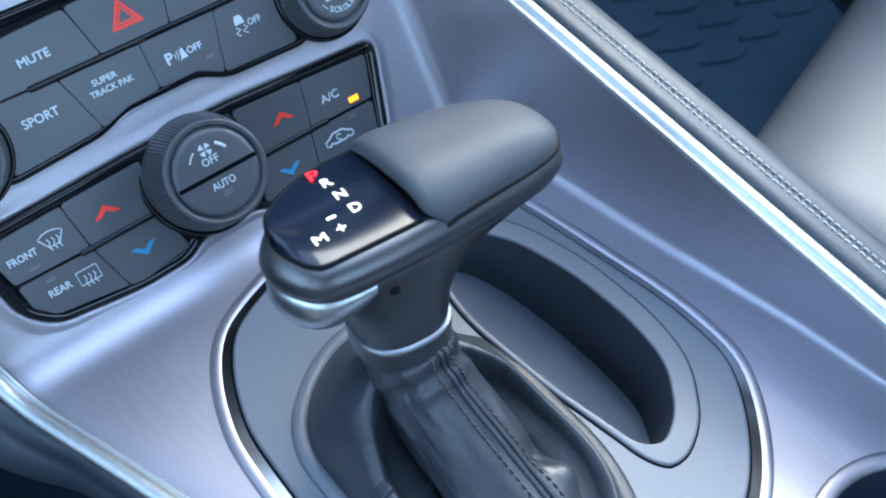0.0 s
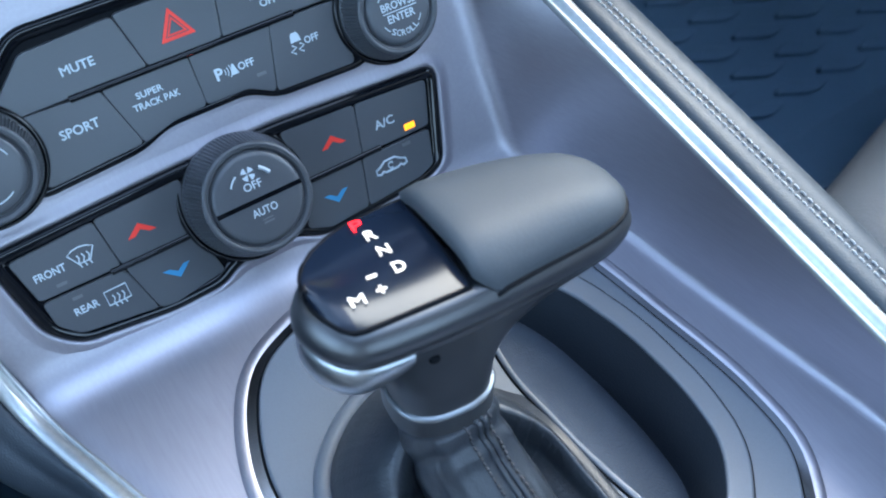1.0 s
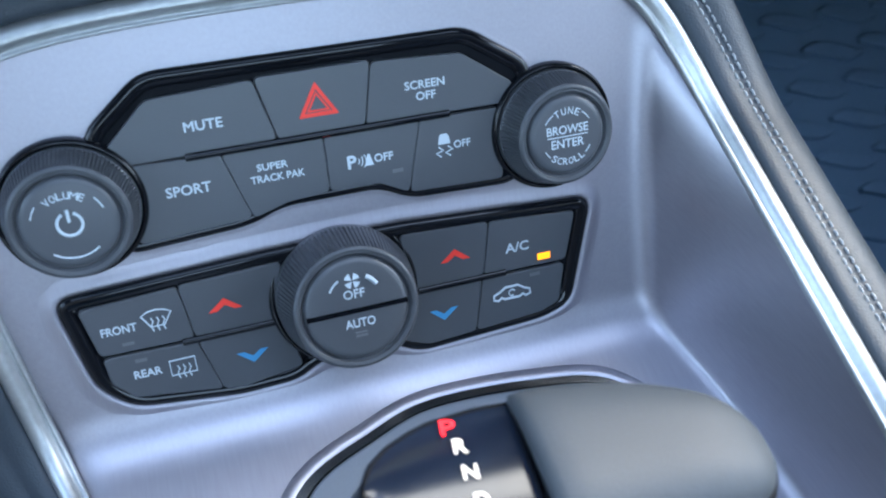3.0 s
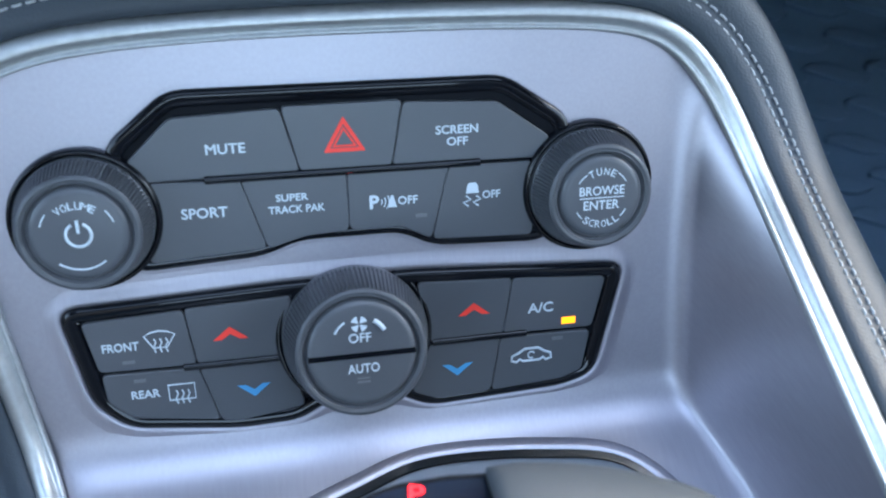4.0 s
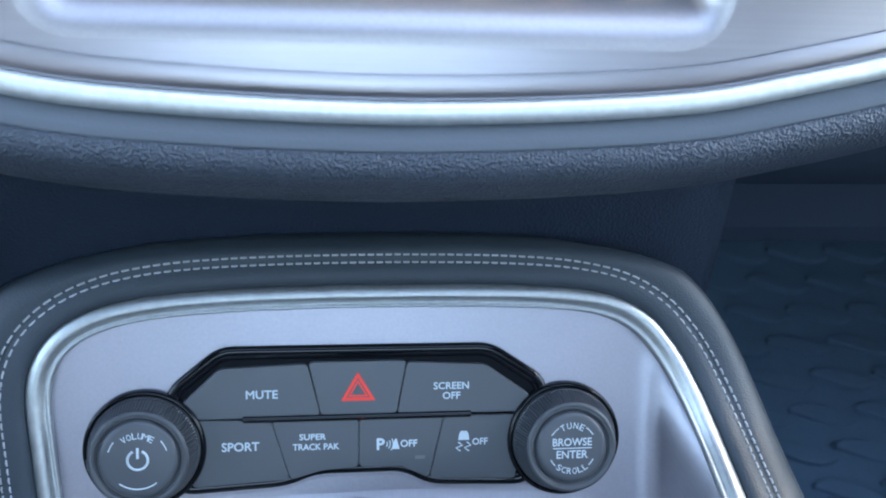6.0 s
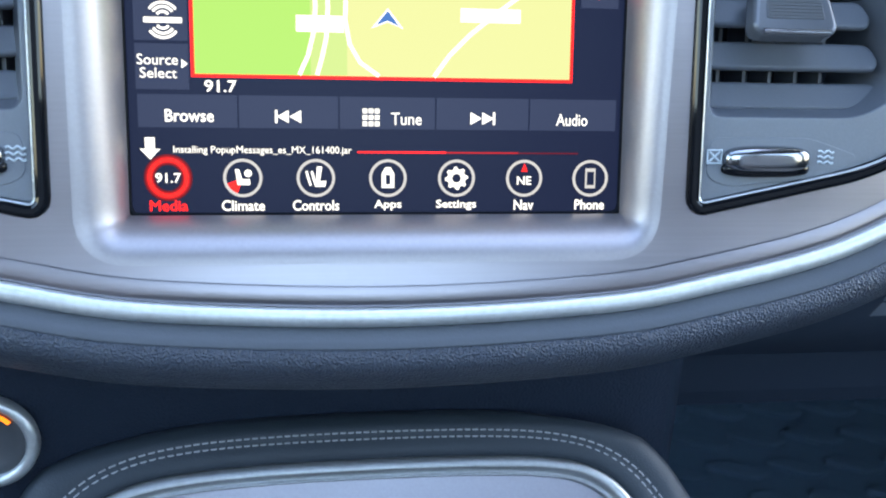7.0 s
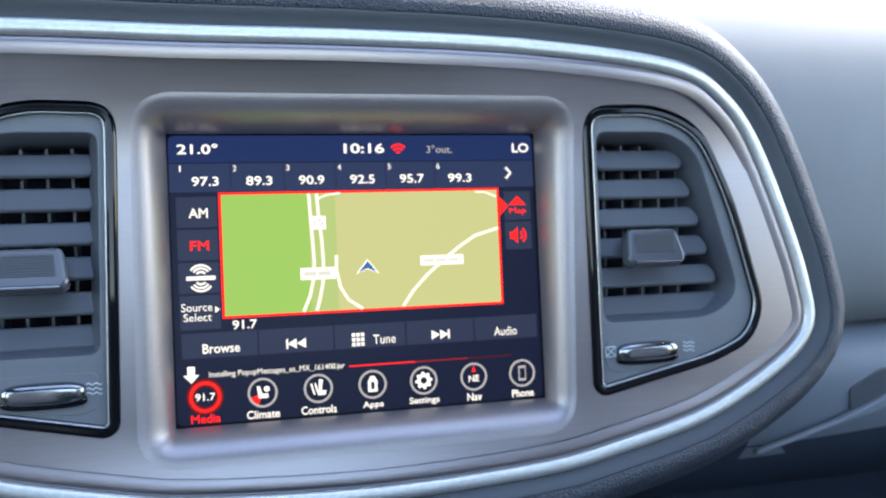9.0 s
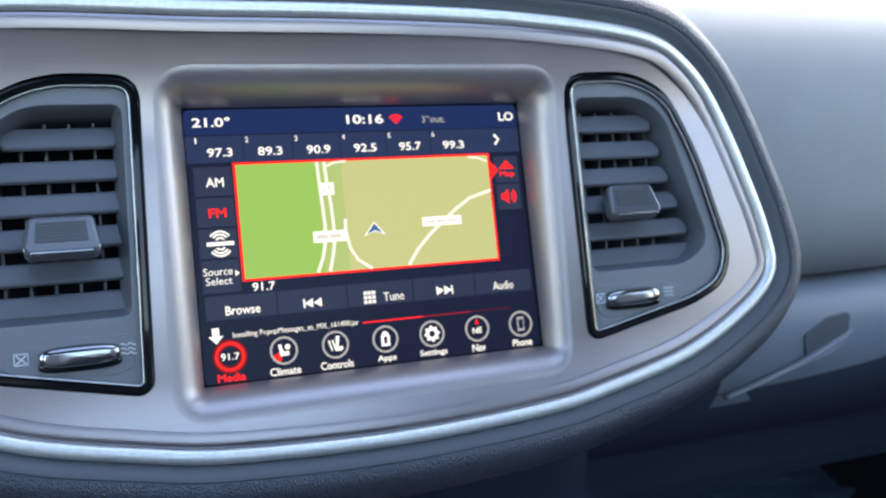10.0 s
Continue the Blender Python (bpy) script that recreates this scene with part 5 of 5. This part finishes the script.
shape(b, [(36.4, 18.2), (40.6, 18.2), (40.2, 20.6), (39.6, 21.6), (37.4, 21.6), (36.8, 20.6)])
stroke(b, [(36.4, 17.4), (38, 16.2), (35.6, 15.2), (37.2, 14.0)], 0.3)
stroke(b, [(39.6, 17.4), (41.2, 16.2), (38.8, 15.2), (40.4, 14.0)], 0.3)
mark(b, "OFF", 44.6, 17.5, 5.8, 2.6)
part("divider_bar", tube([PANEL @ Vector((x / 1000, 0.0281, 0.0016)) for x in (-42, -20, 0, 20, 41)], 0.0014, 8), GLOSS, controls, "gloss black divider bar")
part("lamp", box_mesh(-0.0008, 0.0016, 0.0275, 0.0287, 0.0024, 0.0028), RED_MARK, controls, "small red lamp", PANEL)
# lower row
b = button([(-82.6, -14.4), (-53, -12.9), (-50.7, -31.2), (-79.4, -30.8)])
mark(b, "FRONT", -72.4, -22.9, 10.8, 2.9)
stroke(b, [(-65.2, -20.0), (-63.2, -18.9), (-60.7, -18.5), (-58.2, -18.9), (-56.0, -20.0), (-58.6, -24.2), (-62.8, -24.2)], 0.25, closed=True)
for x in (-62.4, -60.6, -58.8):
    stroke(b, [(x, -21.0), (x + 0.5, -22.4), (x - 0.3, -24.0), (x + 0.2, -25.8)], 0.25)
shape(b, rect(-72.5, -28.8, -68.8, -27.7), LAMP_OFF, "lamp")
b = button([(-52.3, -12.5), (-20, -11.4), (-24, -31), (-50.0, -31.2)])
shape(b, [(-44.8, -23.8), (-39.4, -19.4), (-34.0, -23.8), (-36.6, -23.8), (-39.4, -21.9), (-42.2, -23.8)], RED_MARK, label="red arrow")
b = button([(-79.0, -32.4), (-50.4, -32.9), (-45.2, -51.8), (-72, -47.8), (-78.2, -41.5)])
mark(b, "REAR", -67.0, -39.8, 8.6, 2.8)
stroke(b, [(-60, -37.6), (-52, -37.6), (-52, -43), (-60, -43)], 0.28, closed=True)
for x in (-57.8, -56.0, -54.2):
    stroke(b, [(x, -39.6), (x + 0.5, -41), (x - 0.3, -42.6), (x + 0.2, -44.4)], 0.25)
shape(b, rect(-70.0, -35.6, -66.4, -34.4), LAMP_OFF, "lamp")
b = button([(-49.6, -33.0), (-22, -33), (-18, -50), (-38, -53), (-44.4, -52.3)])
shape(b, [(-38.9, -40.4), (-33.6, -44.8), (-28.4, -40.4), (-31.0, -40.4), (-33.6, -42.3), (-36.3, -40.4)], BLUE_MARK, label="blue arrow")
b = button([(20.5, -11), (51.6, -12.4), (48.6, -31.6), (24, -31.8)])
shape(b, [(33.6, -23.8), (38.9, -19.4), (44.3, -23.8), (41.7, -23.8), (38.9, -21.9), (36.1, -23.8)], RED_MARK, label="red arrow")
b = button([(52.3, -12.5), (84.0, -14.7), (80, -32.2), (49.3, -31.8)])
mark(b, "A/C", 61.8, -23.5, 8.8, 3.6)
shape(b, rect(69.4, -30.4, 74.2, -28.0), AMBER, "lamp", "glowing amber lamp")
shape(b, rect(66.2, -36.2, 70.0, -34.9), LAMP_OFF, "lamp")
b = button([(24, -33.4), (47.7, -33.4), (44.6, -52.6), (27, -53.6), (18, -50)])
shape(b, [(28.0, -41.2), (33.2, -45.6), (38.6, -41.2), (36.0, -41.2), (33.2, -43.1), (30.6, -41.2)], BLUE_MARK, label="blue arrow")
b = button([(48.4, -33.6), (79.4, -34), (77, -48.4), (70, -51.0), (45.3, -52.6)])
stroke(b, [(52, -42.6), (52.2, -40.8), (54.6, -39.8), (56.6, -38.4), (61.4, -38.4), (63.6, -39.9), (65.8, -40.8), (66.0, -42.6), (64.2, -43.2), (63.2, -42.2), (62.0, -43.0), (56.2, -43.0), (55.0, -42.2), (53.8, -43.2)], 0.46, closed=True)
stroke(b, arc(59, -40.9, 1.2, 30, 300, 10), 0.3)
for x0, x1, y in ((-54.5, -25, -32.0), (25, 57, -32.4)):
    part("divider_bar", tube([PANEL @ Vector(((x0 + (x1 - x0) * k / 4) / 1000, y / 1000, 0.0016)) for k in range(5)], 0.0014, 8), GLOSS, controls, "gloss black divider bar")


def knob(x, y, base, top, face, height, label, lean=0.0):
    """A ribbed knob standing in a gloss ring."""
    m = PANEL @ Matrix.Translation((x / 1000, y / 1000, 0)) @ pose(0, 0, 0, -lean, 0, 0)
    part("knob_ring", lathe([((base + 1.9) / 1000, -0.001), ((base + 1.9) / 1000, 0.0020), ((base + 1.4) / 1000, 0.0034), ((base + 0.8) / 1000, 0.0038), ((base + 0.2) / 1000, 0.0032), ((base - 0.6) / 1000, 0.0005)], 64), GLOSS, controls, "gloss black ring", m)
    k = part("knob", lathe([((base - 0.3) / 1000, 0.0), ((base - 0.3) / 1000, height * 0.30), ((base - 0.6) / 1000, height * 0.36), ((top - 0.3) / 1000, height - 0.0016), ((top - 0.7) / 1000, height - 0.0006),
                            ((top - 1.5) / 1000, height), ((top - 2.3) / 1000, height), ((top - 2.5) / 1000, height - 0.0004), ((top - 2.7) / 1000, height), ((face + 1.5) / 1000, height), ((face + 1.2) / 1000, height - 0.0006), ((face + 0.9) / 1000, height - 0.0016),
                            ((face + 0.5) / 1000, height - 0.0016)], 400, 0.0005, 0, 2, 3), RUBBER, controls, label, m)
    k.data.polygons.foreach_set("use_smooth", [p.index // 400 not in (1, 2, 3) for p in k.data.polygons])
    part("knob_face", lathe([((face + 0.6) / 1000, height - 0.0020), (face / 1000, height - 0.0004), ((face - 0.6) / 1000, height + 0.0002), ((face - 2) / 1000, height + 0.0004), (0.00001, height + 0.0004)], 64), BUTTON, k, "flat matte face")
    return k


def arc_word(k, body, r, mid, step, size, h):
    n = len(body)
    for i, ch in enumerate(body):
        a = mid - step * (i - (n - 1) / 2) * (1 if mid > 0 else -1)
        up = a if mid > 0 else a + 180
        me = lettering(ch, 0, 0, (1.0 if ch in "MW" else 0.74) * size / 1000, size / 1000, 0, 0.00004, 0.006)
        part("legend", me, LEGEND, k, "", Matrix.Translation((r / 1000 * math.cos(radians(a)), r / 1000 * math.sin(radians(a)), h)) @ pose(0, 0, 0, 0, 0, up - 90))


def face_stroke(k, pts, r, h):
    line(pts, r, LEGEND, h * 1000, k, None)


def face_word(k, body, cx, cy, w, hgt, h):
    say(body, cx, cy, w, hgt, LEGEND, h * 1000, k, None, 0.012)


k = knob(-76.4, 18.4, 19.6, 17.6, 13.4, 0.0140, "ribbed volume knob")
top = 0.0140 + 0.0005
arc_word(k, "VOLUME", 8.5, 90, 13.0, 2.2, top)
for a0, a1 in ((18, 40), (140, 162)):
    face_stroke(k, arc(0, 0, 10.2, a0, a1, 8), 0.2, top)
face_stroke(k, arc(0, 0, 10.2, 232, 308, 16), 0.25, top)
face_stroke(k, arc(0, 0, 3.4, 115, 425, 24), 0.45, top)
face_stroke(k, [(0, 0.6), (0, 2.4), (0, 4.4)], 0.45, top)
k = knob(76.6, 17.6, 19.8, 17.4, 13.0, 0.0140, "ribbed tune knob")
arc_word(k, "TUNE", 8.3, 90, 17, 2.3, top)
arc_word(k, "SCROLL", 8.6, -90, 13.5, 2.3, top)
for a0, a1 in ((32, 56), (124, 148), (208, 226), (314, 332)):
    face_stroke(k, arc(0, 0, 9.0, a0, a1, 8), 0.2, top)
face_word(k, "BROWSE", 0, 2.2, 14.6, 2.9, top)
face_word(k, "ENTER", 0, -2.4, 11.6, 2.9, top)
face_stroke(k, [(-7.2, -0.1), (0, -0.1), (7.2, -0.1)], 0.18, top)
k = knob(-0.5, -26.5, 23.4, 20.6, 16.4, 0.0230, "ribbed fan speed knob", 9.0)
top = 0.0230 + 0.0005
part("face_split", box_mesh(-0.0162, 0.0162, -0.0013, 0.0003, top - 0.0006, top + 0.0001), GLOSS, k, "gloss black split line")
face_word(k, "OFF", -0.4, 5.0, 6.8, 2.9, top)
face_word(k, "AUTO", 0.2, -4.6, 9.6, 2.9, top)
for a in (20, 110, 200, 290):
    blade = arc(-0.4, 9.2, 2.5, a - 5, a + 52, 6) + [(-0.4 + 0.25 * math.cos(radians(a + 40)), 9.2 + 0.25 * math.sin(radians(a + 40)))]
    flat(blade, top * 1000 - 0.1, LEGEND, "fan_mark", k, None)
face_stroke(k, arc(-0.4, 2.6, 8.6, 120, 150, 8), 0.35, top)
face_stroke(k, arc(-0.4, 2.6, 8.6, 30, 60, 8), 0.75, top)
flat(rect(-1.9, -8.0, 2.0, -7.5), top * 1000 - 0.1, LAMP_OFF, "lamp", k, None)
flat(rect(-1.9, -9.3, 2.0, -8.6), top * 1000 - 0.1, LAMP_OFF, "lamp", k, None)
